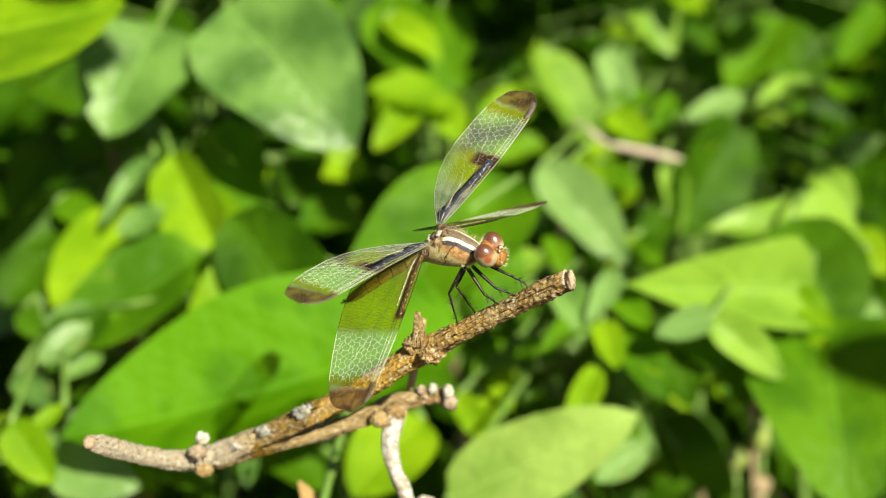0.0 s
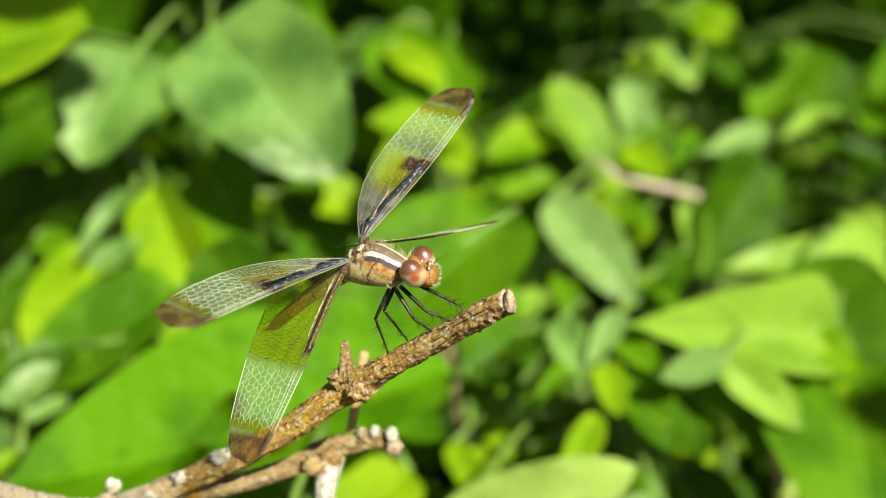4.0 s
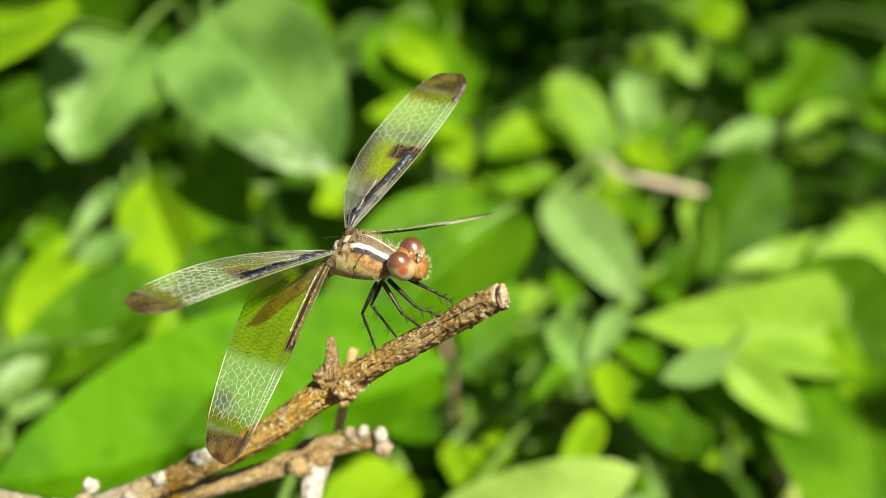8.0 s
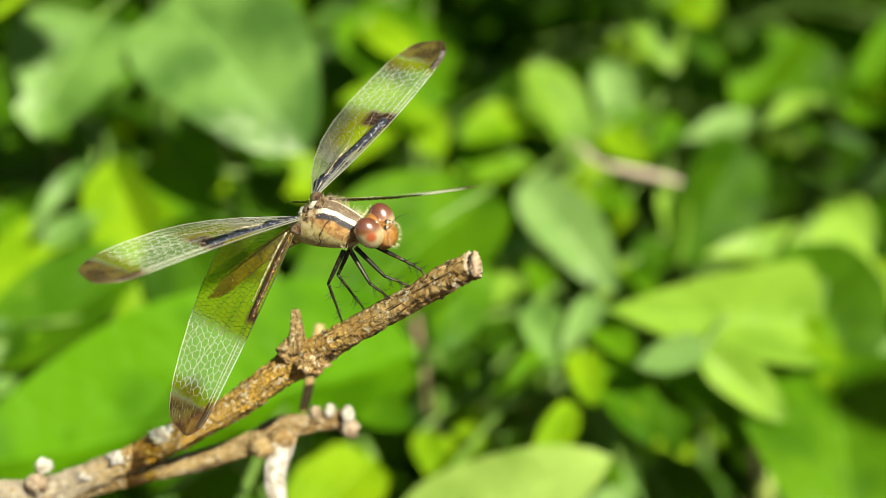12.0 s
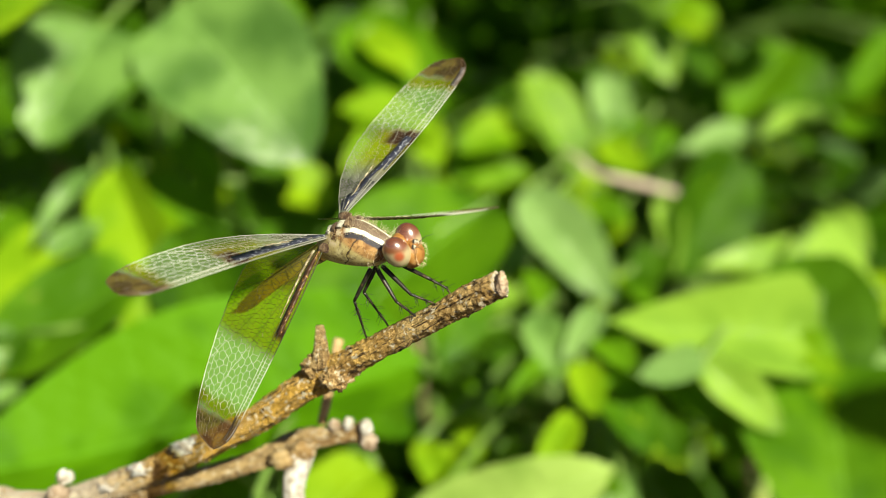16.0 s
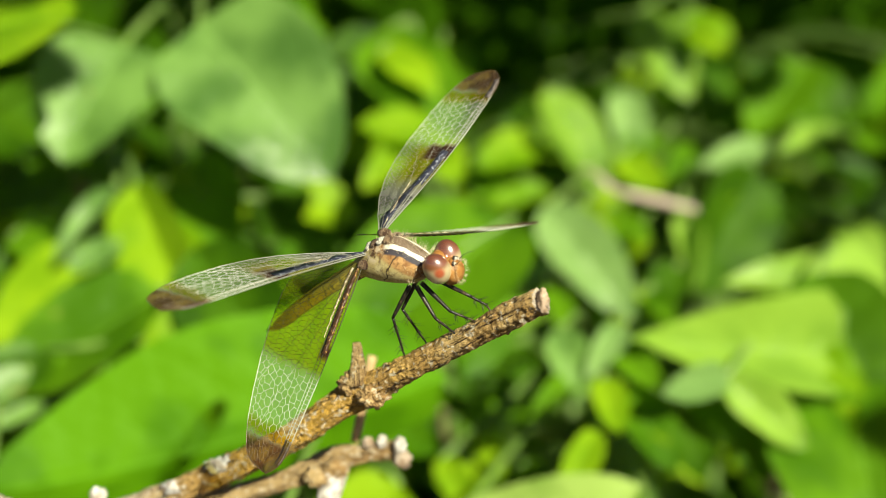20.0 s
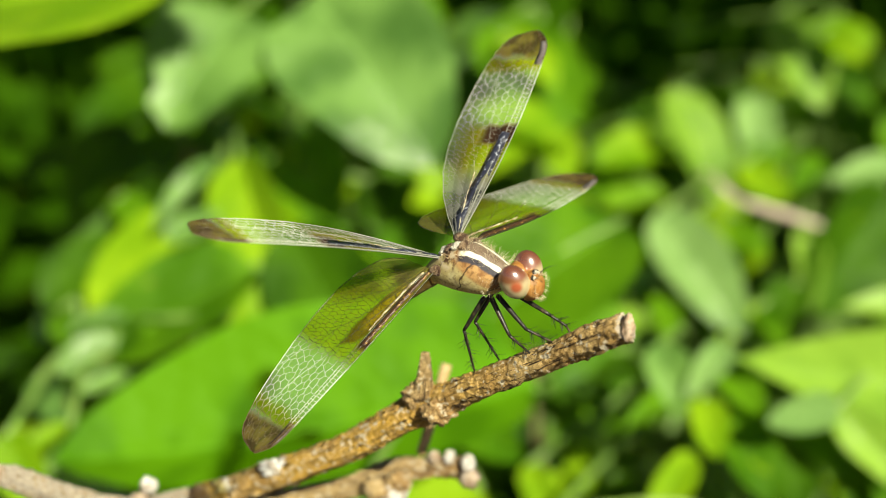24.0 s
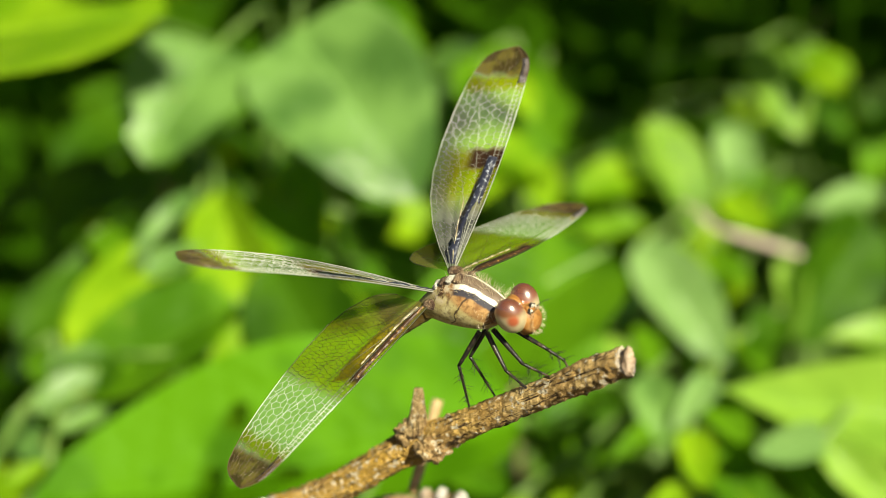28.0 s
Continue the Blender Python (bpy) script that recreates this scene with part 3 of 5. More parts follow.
leaf(broad_c, (-0.0434, 0.2545, 0.3111), (-0.0442, 0.2474, 0.3062), 0.0042, (0.09, -0.57, 0.82), "ovate", M_PALE, 2)
leaf(broad_c, (-0.0176, 0.2905, 0.3176), (0.0007, 0.2788, 0.3115), 0.0115, (-0.20, -0.68, 0.70), "ovate", M_BRIGHT, 3)
leaf(broad_c, (-0.0488, 0.2910, 0.2950), (-0.0303, 0.2786, 0.2868), 0.0174, (0.15, -0.38, 0.91), "ovate", M_LEAF, 4)
leaf(broad_c, (-0.0662, 0.2623, 0.3073), (-0.0531, 0.2557, 0.3014), 0.0118, (0.21, -0.39, 0.90), "ovate", M_LEAF, 5)
leaf(broad_c, (0.0129, 0.3058, 0.3397), (0.0060, 0.2887, 0.3232), 0.0150, (0.47, -0.70, 0.53), "ovate", M_BRIGHT, 6)
leaf(broad_c, (-0.0360, 0.2971, 0.3393), (-0.0608, 0.2811, 0.3289), 0.0176, (-0.02, -0.52, 0.85), "ovate", M_LIME, 4)
leaf(broad_c, (-0.0849, 0.3001, 0.3271), (-0.0961, 0.2852, 0.3171), 0.0144, (-0.01, -0.55, 0.84), "ovate", M_LEAF, 5)
# left lower corner
corner_herb = plant("small_herb", (-0.1109, 0.3002, 0), (-0.1098, 0.3095, 0.2993), "small herb with pale green leaves", "plant")
# leaves of corner_herb
leaf(corner_herb, (-0.0869, 0.2996, 0.3260), (-0.0983, 0.2936, 0.3261), 0.0072, (0.37, -0.69, 0.62), "ovate", M_PALE, 7)
leaf(corner_herb, (-0.0875, 0.2937, 0.3245), (-0.0984, 0.2858, 0.3194), 0.0080, (0.20, -0.71, 0.67), "ovate", M_SAGE, 8)
leaf(corner_herb, (-0.0848, 0.2920, 0.3192), (-0.0930, 0.2849, 0.3157), 0.0066, (0.27, -0.65, 0.71), "ovate", M_PALE, 0)
leaf(corner_herb, (-0.0859, 0.2651, 0.3186), (-0.0945, 0.2573, 0.3134), 0.0045, (0.20, -0.69, 0.69), "lance", M_LIME, 1)
leaf(corner_herb, (-0.0901, 0.2612, 0.3086), (-0.0690, 0.2552, 0.3028), 0.0143, (-0.05, -0.78, 0.62), "ovate", M_SAGE, 2)
leaf(corner_herb, (-0.0960, 0.2589, 0.3181), (-0.0857, 0.2504, 0.3075), 0.0101, (0.01, -0.78, 0.63), "ovate", M_LIME, 3)
leaf(corner_herb, (-0.1067, 0.2937, 0.3133), (-0.0964, 0.2870, 0.3075), 0.0082, (-0.09, -0.73, 0.68), "ovate", M_PALE, 4)
leaf(corner_herb, (-0.1116, 0.3174, 0.3208), (-0.1057, 0.3102, 0.3145), 0.0072, (-0.06, -0.68, 0.73), "ovate", M_LEAF, 5)
leaf(corner_herb, (-0.0931, 0.3030, 0.3068), (-0.1037, 0.2957, 0.3032), 0.0105, (0.04, -0.48, 0.87), "ovate", M_LEAF, 6)
leaf(corner_herb, (-0.0829, 0.3085, 0.3205), (-0.0923, 0.3017, 0.3179), 0.0107, (0.09, -0.45, 0.89), "ovate", M_BRIGHT, 7)
# heart-leaved plant at the right
heart = plant("heart_leaved_plant", (0.0947, 0.3352, 0), (0.0984, 0.3655, 0.3197), "heart-leaved plant with broad bright green leaves", "plant")
# leaves of heart
leaf(heart, (0.0893, 0.3088, 0.3194), (0.0405, 0.2888, 0.3319), 0.0251, (0.43, -0.72, 0.54), "heart", M_SILK, 7)
leaf(heart, (0.0597, 0.2918, 0.3220), (0.0781, 0.2875, 0.3067), 0.0099, (0.20, -0.85, 0.48), "ovate", M_SILK, 8)
leaf(heart, (0.1187, 0.3557, 0.3113), (0.0700, 0.3464, 0.3238), 0.0317, (0.30, -0.46, 0.84), "heart", M_SILK, 0)
leaf(heart, (0.0916, 0.3386, 0.3280), (0.0981, 0.3090, 0.3036), 0.0265, (0.01, -0.63, 0.77), "ovate", M_LEAF, 1)
leaf(heart, (0.0916, 0.3115, 0.3116), (0.0895, 0.2685, 0.2813), 0.0416, (0.07, -0.58, 0.81), "broad", M_BRIGHT, 2)
leaf(heart, (0.0796, 0.2982, 0.2917), (0.0917, 0.3007, 0.3113), 0.0135, (-0.70, -0.51, 0.50), "ovate", M_LIME, 3)
leaf(heart, (0.0602, 0.2871, 0.3237), (0.0458, 0.2759, 0.3246), 0.0076, (0.50, -0.58, 0.64), "ovate", M_SAGE, 4)
leaf(heart, (0.0806, 0.2882, 0.2934), (0.0954, 0.2754, 0.2846), 0.0158, (-0.14, -0.67, 0.73), "ovate", M_SAGE, 5)
leaf(heart, (0.0706, 0.3195, 0.2933), (0.0770, 0.3089, 0.2922), 0.0058, (-0.39, -0.32, 0.87), "ovate", M_SILK, 6)
leaf(heart, (0.1167, 0.3361, 0.3015), (0.1034, 0.3229, 0.2969), 0.0087, (0.33, -0.59, 0.73), "ovate", M_SAGE, 7)
leaf(heart, (0.0814, 0.3086, 0.3205), (0.0918, 0.2968, 0.3152), 0.0095, (-0.03, -0.42, 0.91), "ovate", M_LIME, 8)
leaf(heart, (0.0788, 0.3131, 0.3038), (0.0877, 0.3127, 0.3157), 0.0082, (-0.31, -0.93, 0.20), "ovate", M_SILK, 5)
leaf(heart, (0.1022, 0.3142, 0.3025), (0.1070, 0.3008, 0.2940), 0.0130, (-0.06, -0.55, 0.83), "ovate", M_LEAF, 6)
# climbing plant behind, at the right
climber = plant("climbing_plant", (0.0823, 0.4537, 0), (0.0904, 0.5205, 0.3626), "small-leaved climbing plant with light green leaves", "plant")
# leaves of climber
leaf(climber, (0.0301, 0.4351, 0.3558), (0.0452, 0.4106, 0.3294), 0.0206, (0.42, -0.53, 0.73), "ovate", M_SILK, 3)
leaf(climber, (0.0546, 0.4465, 0.3534), (0.0575, 0.4290, 0.3337), 0.0131, (0.04, -0.74, 0.67), "ovate", M_SAGE, 4)
leaf(climber, (0.0450, 0.4306, 0.3404), (0.0525, 0.4145, 0.3240), 0.0139, (0.01, -0.71, 0.70), "ovate", M_SILK, 5)
leaf(climber, (0.0675, 0.4374, 0.3406), (0.0498, 0.4234, 0.3346), 0.0124, (0.07, -0.46, 0.88), "ovate", M_BRIGHT, 6)
leaf(climber, (0.0513, 0.4195, 0.3383), (0.0639, 0.4071, 0.3311), 0.0112, (-0.18, -0.62, 0.76), "ovate", M_LIME, 7)
leaf(climber, (0.0527, 0.4163, 0.3290), (0.0411, 0.4026, 0.3225), 0.0094, (0.06, -0.46, 0.88), "ovate", M_LIME, 8)
leaf(climber, (0.0806, 0.4518, 0.3338), (0.0675, 0.4376, 0.3263), 0.0105, (0.26, -0.63, 0.74), "ovate", M_BRIGHT, 0)
leaf(climber, (0.0598, 0.4552, 0.3768), (0.0760, 0.4369, 0.3524), 0.0167, (0.04, -0.79, 0.62), "ovate", M_SILK, 1)
leaf(climber, (0.0703, 0.4543, 0.3722), (0.0905, 0.4422, 0.3645), 0.0193, (0.04, -0.49, 0.87), "ovate", M_LIME, 2)
leaf(climber, (0.1122, 0.4426, 0.3616), (0.0919, 0.4238, 0.3427), 0.0220, (-0.24, -0.55, 0.80), "ovate", M_BRIGHT, 3)
leaf(climber, (0.1098, 0.4518, 0.3582), (0.1242, 0.4357, 0.3404), 0.0195, (-0.01, -0.74, 0.67), "ovate", M_LEAF, 4)
leaf(climber, (0.1202, 0.4310, 0.3429), (0.0985, 0.4172, 0.3380), 0.0104, (0.09, -0.45, 0.89), "ovate", M_SILK, 5)
leaf(climber, (0.0966, 0.4234, 0.3406), (0.0745, 0.4120, 0.3368), 0.0091, (0.26, -0.72, 0.64), "ovate", M_SAGE, 6)
leaf(climber, (0.0928, 0.4202, 0.3326), (0.0698, 0.3877, 0.3056), 0.0274, (0.44, -0.74, 0.51), "ovate", M_LEAF, 7)
leaf(climber, (0.0681, 0.4062, 0.3276), (0.0710, 0.3881, 0.3063), 0.0087, (0.04, -0.76, 0.65), "lance", M_SILK, 8)
leaf(climber, (0.1091, 0.4303, 0.3280), (0.0945, 0.4153, 0.3186), 0.0097, (-0.00, -0.53, 0.85), "ovate", M_BRIGHT, 0)
leaf(climber, (0.1171, 0.4165, 0.3179), (0.1291, 0.4026, 0.3066), 0.0120, (-0.08, -0.67, 0.74), "ovate", M_SILK, 1)
leaf(climber, (0.1269, 0.4179, 0.3199), (0.1383, 0.4110, 0.3283), 0.0099, (-0.65, -0.70, 0.30), "ovate", M_SAGE, 2)
leaf(climber, (0.1491, 0.4558, 0.3622), (0.1317, 0.4385, 0.3468), 0.0122, (0.14, -0.73, 0.67), "ovate", M_BRIGHT, 3)
leaf(climber, (0.1281, 0.4495, 0.3484), (0.1215, 0.4365, 0.3431), 0.0074, (0.27, -0.48, 0.83), "round", M_BRIGHT, 4)
leaf(climber, (0.0946, 0.4708, 0.3545), (0.0827, 0.4538, 0.3390), 0.0184, (0.12, -0.71, 0.69), "ovate", M_LEAF, 5)
leaf(climber, (0.0849, 0.4565, 0.3461), (0.0959, 0.4433, 0.3370), 0.0115, (0.06, -0.53, 0.85), "ovate", M_LEAF, 6)
leaf(climber, (0.1296, 0.4461, 0.3387), (0.1339, 0.4340, 0.3338), 0.0073, (-0.13, -0.41, 0.90), "ovate", M_BRIGHT, 7)
leaf(climber, (0.0263, 0.3695, 0.3369), (0.0487, 0.3468, 0.3141), 0.0168, (-0.04, -0.73, 0.69), "ovate", M_SAGE, 8)
leaf(climber, (0.0425, 0.3933, 0.3262), (0.0565, 0.3827, 0.3237), 0.0115, (-0.13, -0.38, 0.92), "ovate", M_BRIGHT, 0)
leaf(climber, (0.0473, 0.3949, 0.3148), (0.0575, 0.3878, 0.3229), 0.0088, (-0.68, -0.68, 0.28), "ovate", M_LIME, 1)
leaf(climber, (0.0289, 0.3792, 0.3190), (0.0203, 0.3666, 0.3152), 0.0059, (0.35, -0.48, 0.80), "ovate", M_PALE, 2)
leaf(climber, (0.0653, 0.3901, 0.3130), (0.0555, 0.3763, 0.3060), 0.0117, (0.26, -0.58, 0.77), "ovate", M_LEAF, 3)
leaf(climber, (0.1172, 0.4348, 0.3095), (0.1305, 0.4191, 0.2928), 0.0195, (0.26, -0.59, 0.76), "ovate", M_LEAF, 4)
leaf(climber, (0.0865, 0.4190, 0.3305), (0.0793, 0.4067, 0.3269), 0.0060, (0.35, -0.44, 0.83), "round", M_LIME, 5)
leaf(climber, (0.1257, 0.3911, 0.3049), (0.1306, 0.3769, 0.2941), 0.0126, (-0.02, -0.61, 0.79), "ovate", M_LIME, 6)
leaf(climber, (0.0371, 0.3897, 0.3319), (0.0459, 0.3772, 0.3250), 0.0079, (-0.17, -0.56, 0.81), "ovate", M_LIME, 7)
leaf(climber, (0.0557, 0.3779, 0.3106), (0.0447, 0.3648, 0.3056), 0.0065, (0.32, -0.56, 0.76), "ovate", M_LIME, 8)
leaf(climber, (0.0735, 0.4442, 0.3732), (0.0808, 0.4320, 0.3676), 0.0059, (-0.18, -0.50, 0.85), "round", M_LIME, 0)
# leaves at the upper middle
mid = plant("upright_herb", (-0.0131, 0.3976, 0), (-0.0097, 0.4571, 0.3716), "upright herb with yellow-green leaves", "plant")
# leaves of mid
leaf(mid, (-0.0246, 0.4275, 0.3742), (0.0060, 0.4054, 0.3517), 0.0236, (-0.04, -0.74, 0.67), "ovate", M_BRIGHT, 8)
leaf(mid, (-0.0193, 0.4168, 0.3732), (-0.0020, 0.4030, 0.3612), 0.0118, (0.12, -0.56, 0.82), "ovate", M_LIME, 0)
leaf(mid, (0.0015, 0.4032, 0.3463), (-0.0244, 0.3943, 0.3560), 0.0194, (0.44, -0.40, 0.81), "ovate", M_LIME, 1)
leaf(mid, (-0.0101, 0.3978, 0.3482), (-0.0229, 0.3832, 0.3397), 0.0107, (0.24, -0.64, 0.73), "ovate", M_LIME, 2)
leaf(mid, (-0.0210, 0.4594, 0.3735), (-0.0363, 0.4392, 0.3496), 0.0261, (-0.12, -0.72, 0.68), "ovate", M_LEAF, 3)
leaf(mid, (-0.0055, 0.4092, 0.3496), (0.0039, 0.3950, 0.3379), 0.0130, (-0.06, -0.66, 0.75), "ovate", M_LIME, 4)
leaf(mid, (-0.0016, 0.4490, 0.3705), (0.0035, 0.4317, 0.3513), 0.0167, (0.03, -0.74, 0.67), "ovate", M_BRIGHT, 5)
leaf(mid, (0.0278, 0.4301, 0.3422), (0.0077, 0.4163, 0.3373), 0.0141, (0.30, -0.68, 0.68), "ovate", M_LIME, 6)
leaf(mid, (0.0296, 0.4151, 0.3299), (0.0115, 0.4025, 0.3278), 0.0090, (0.17, -0.40, 0.90), "ovate", M_LIME, 7)
leaf(mid, (0.0003, 0.4127, 0.3285), (0.0083, 0.4014, 0.3252), 0.0072, (-0.29, -0.45, 0.84), "round", M_LIME, 8)
leaf(mid, (0.0066, 0.4635, 0.3502), (0.0165, 0.4463, 0.3301), 0.0207, (0.23, -0.68, 0.70), "ovate", M_LEAF, 0)
leaf(mid, (0.0156, 0.4365, 0.3327), (0.0080, 0.4227, 0.3253), 0.0130, (0.23, -0.55, 0.80), "ovate", M_BRIGHT, 1)
leaf(mid, (0.0277, 0.4539, 0.3493), (0.0160, 0.4403, 0.3432), 0.0117, (0.29, -0.59, 0.75), "ovate", M_LEAF, 2)
# low herbs at the bottom
low = plant("low_herb", (0.0297, 0.3434, 0), (0.0335, 0.3613, 0.2849), "low herb with light green leaves", "plant")
# leaves of low
leaf(low, (0.0402, 0.2990, 0.3308), (0.0313, 0.2855, 0.3244), 0.0066, (0.27, -0.55, 0.79), "ovate", M_SAGE, 0)
leaf(low, (0.0267, 0.2980, 0.3303), (0.0302, 0.2839, 0.3202), 0.0094, (-0.01, -0.59, 0.81), "ovate", M_PALE, 1)
leaf(low, (0.0312, 0.2899, 0.3218), (0.0202, 0.2781, 0.3207), 0.0067, (0.23, -0.30, 0.93), "ovate", M_BRIGHT, 2)
leaf(low, (0.0353, 0.2903, 0.3222), (0.0375, 0.2775, 0.3158), 0.0078, (-0.02, -0.45, 0.89), "ovate", M_LIME, 3)
leaf(low, (0.0396, 0.2928, 0.3195), (0.0493, 0.2782, 0.3068), 0.0109, (-0.05, -0.67, 0.74), "ovate", M_BRIGHT, 4)
leaf(low, (0.0334, 0.2821, 0.3146), (0.0242, 0.2671, 0.3040), 0.0071, (0.18, -0.64, 0.75), "ovate", M_LIME, 5)
leaf(low, (-0.0025, 0.2544, 0.2974), (0.0391, 0.2535, 0.3169), 0.0189, (-0.24, -0.84, 0.48), "ovate", M_PALESILK, 6)
leaf(low, (0.0451, 0.2852, 0.2914), (0.0321, 0.2773, 0.2866), 0.0079, (0.20, -0.73, 0.65), "ovate", M_SAGE, 7)
leaf(low, (0.0001, 0.3054, 0.2967), (0.0069, 0.2924, 0.2888), 0.0071, (-0.10, -0.56, 0.82), "ovate", M_LIME, 8)
leaf(low, (0.0109, 0.3094, 0.2910), (0.0014, 0.2977, 0.2898), 0.0089, (0.23, -0.28, 0.93), "ovate", M_LIME, 0)
leaf(low, (0.0140, 0.3284, 0.2989), (0.0053, 0.3160, 0.2956), 0.0087, (0.37, -0.47, 0.80), "round", M_BRIGHT, 1)
leaf(low, (0.0239, 0.3514, 0.3165), (0.0153, 0.3391, 0.3135), 0.0076, (0.39, -0.47, 0.80), "ovate", M_SILK, 2)
leaf(low, (0.0190, 0.3527, 0.3063), (0.0230, 0.3390, 0.2970), 0.0108, (-0.03, -0.56, 0.82), "ovate", M_LEAF, 3)
leaf(low, (0.0281, 0.3578, 0.3189), (0.0312, 0.3450, 0.3122), 0.0077, (-0.04, -0.47, 0.88), "ovate", M_BRIGHT, 4)
leaf(low, (0.0546, 0.3685, 0.3141), (0.0595, 0.3561, 0.3084), 0.0073, (-0.12, -0.45, 0.88), "ovate", M_BRIGHT, 5)
leaf(low, (0.0295, 0.3560, 0.2838), (0.0179, 0.3426, 0.2785), 0.0117, (0.08, -0.43, 0.90), "ovate", M_LEAF, 6)
leaf(low, (0.0530, 0.3028, 0.3095), (0.0564, 0.2886, 0.2990), 0.0107, (-0.00, -0.60, 0.80), "ovate", M_LEAF, 7)
leaf(low, (0.0178, 0.3416, 0.2756), (0.0280, 0.3290, 0.2683), 0.0124, (-0.16, -0.59, 0.79), "ovate", M_LEAF, 8)
leaf(low, (0.0575, 0.3502, 0.2627), (0.0728, 0.3357, 0.2491), 0.0208, (0.24, -0.51, 0.82), "ovate", M_LEAF, 0)
leaf(low, (0.0428, 0.3165, 0.2902), (0.0516, 0.3068, 0.2762), 0.0037, (0.05, -0.80, 0.59), "lance", M_PALE, 1)
leaf(low, (0.0428, 0.2933, 0.3143), (0.0479, 0.2818, 0.3112), 0.0060, (-0.23, -0.35, 0.91), "ovate", M_LIME, 2)
leaf(low, (0.0560, 0.3066, 0.3194), (0.0644, 0.2916, 0.3058), 0.0122, (-0.03, -0.68, 0.73), "ovate", M_LEAF, 6)
leaf(low, (0.0381, 0.2974, 0.3267), (0.0471, 0.2856, 0.3218), 0.0078, (-0.23, -0.52, 0.82), "ovate", M_BRIGHT, 7)
leaf(low, (0.0663, 0.3034, 0.3088), (0.0705, 0.2893, 0.2982), 0.0108, (-0.02, -0.60, 0.80), "ovate", M_LEAF, 8)
leaf(low, (0.0139, 0.3585, 0.2937), (0.0290, 0.3453, 0.2837), 0.0128, (-0.12, -0.68, 0.72), "ovate", M_BRIGHT, 0)
leaf(low, (0.0412, 0.3237, 0.2808), (0.0485, 0.3108, 0.2731), 0.0103, (-0.12, -0.56, 0.82), "ovate", M_BRIGHT, 1)
leaf(low, (0.0096, 0.3167, 0.2967), (0.0137, 0.3046, 0.2919), 0.0077, (-0.12, -0.40, 0.91), "ovate", M_LIME, 2)
leaf(low, (0.0597, 0.3206, 0.2688), (0.0722, 0.3085, 0.2625), 0.0118, (-0.20, -0.61, 0.76), "ovate", M_BRIGHT, 3)
leaf(low, (-0.0000, 0.3022, 0.3174), (-0.0088, 0.2887, 0.3111), 0.0112, (0.06, -0.45, 0.89), "ovate", M_BRIGHT, 4)
patch(climber, 150, (0.0197, 0.4587, 0.3738), (0.1386, 0.0011, -0.0068), (-0.0018, -0.0304, -0.0804), 0.16, (0.009, 0.02), (M_LEAF, M_BRIGHT, M_SHADED, M_LIME, M_SHADED, M_LEAF), 31, ("ovate", "round"))
patch(low, 85, (0.002, 0.3451, 0.3008), (0.0862, 0.0007, -0.0043), (-0.0008, -0.0192, -0.0509), 0.14, (0.009, 0.02), (M_LEAF, M_LEAF, M_LIME), 32, ("ovate", "round"))
patch(corner_herb, 22, (-0.1233, 0.3187, 0.3246), (0.0307, 0.0002, -0.0015), (-0.0024, -0.0197, -0.052), 0.1, (0.012, 0.026), (M_LEAF, M_PALE, M_LIME), 33, ("ovate", "round"))
patch(mid, 34, (-0.0435, 0.4481, 0.3785), (0.0725, 0.0006, -0.0036), (-0.0028, -0.023, -0.0607), 0.12, (0.014, 0.03), (M_LEAF, M_LEAF, M_LIME), 34, ("ovate", "round"))
patch(broad_b, 26, (-0.141, 0.393, 0.3526), (0.1003, 0.0008, -0.005), (-0.0016, -0.0129, -0.034), 0.1, (0.014, 0.028), (M_SHADED, M_LEAF, M_LEAF, M_LIME), 35, ("ovate", "round"))
# dry bits
stick = empty("dry_stick", (0.0546, 0.4498, 0.0), "grey-brown dry stick lying among the leaves", "stick")
s = part("shaft", tube([(0.0496, 0.5498, 0.0000, 0.0020), (0.0426, 0.5098, 0.2200, 0.0014), (0.0377, 0.4215, 0.3287, 0.0008), (0.0497, 0.4015, 0.3327, 0.0010), (0.0605, 0.3993, 0.3306, 0.0013), (0.0716, 0.3980, 0.3278, 0.0009)], 12, 8, 0.1), M_DRYPALE, stick)
s.matrix_parent_inverse = Matrix.Translation(-stick.location)
berry("seed_head", (0.0842, 0.3463, 0.27), (0.003, 0.0026, 0.0034), M_DRY, "tan dry seed head on a thin stalk", "seed head", (0.0942, 0.3763, 0))
berry("bud_on_stalk", (0.0789, 0.3402, 0.2542), (0.0036, 0.0033, 0.0036), M_BUD, "yellow-green round bud on a thin stalk", "bud", (0.0889, 0.3702, 0))
berry("bud_on_stalk", (0.0866, 0.3427, 0.2603), (0.0026, 0.0024, 0.006), M_BUD, "pale green pod on a thin stalk", "bud", (0.0966, 0.3727, 0))
berry("seed_head", (0.086, 0.3376, 0.2468), (0.0032, 0.0026, 0.0026), M_DRY, "tan dry seed head on a thin stalk", "seed head", (0.096, 0.3676, 0))
berry("berry", (0.0201, 0.3485, 0.2802), (0.0018, 0.0017, 0.0018), M_DRYRED, "small red-brown berry on a thin stalk", "berry", (0.0301, 0.3785, 0))
berry("seed_head", (0.0684, 0.3405, 0.2557), (0.0017, 0.0016, 0.0017), M_DRY, "tan dry seed head on a thin stalk", "seed head", (0.0784, 0.3705, 0))
berry("bud_on_stalk", (0.0112, 0.3497, 0.284), (0.0026, 0.0022, 0.003), M_BUD, "green bud on a thin stalk", "bud", (0.0212, 0.3797, 0))
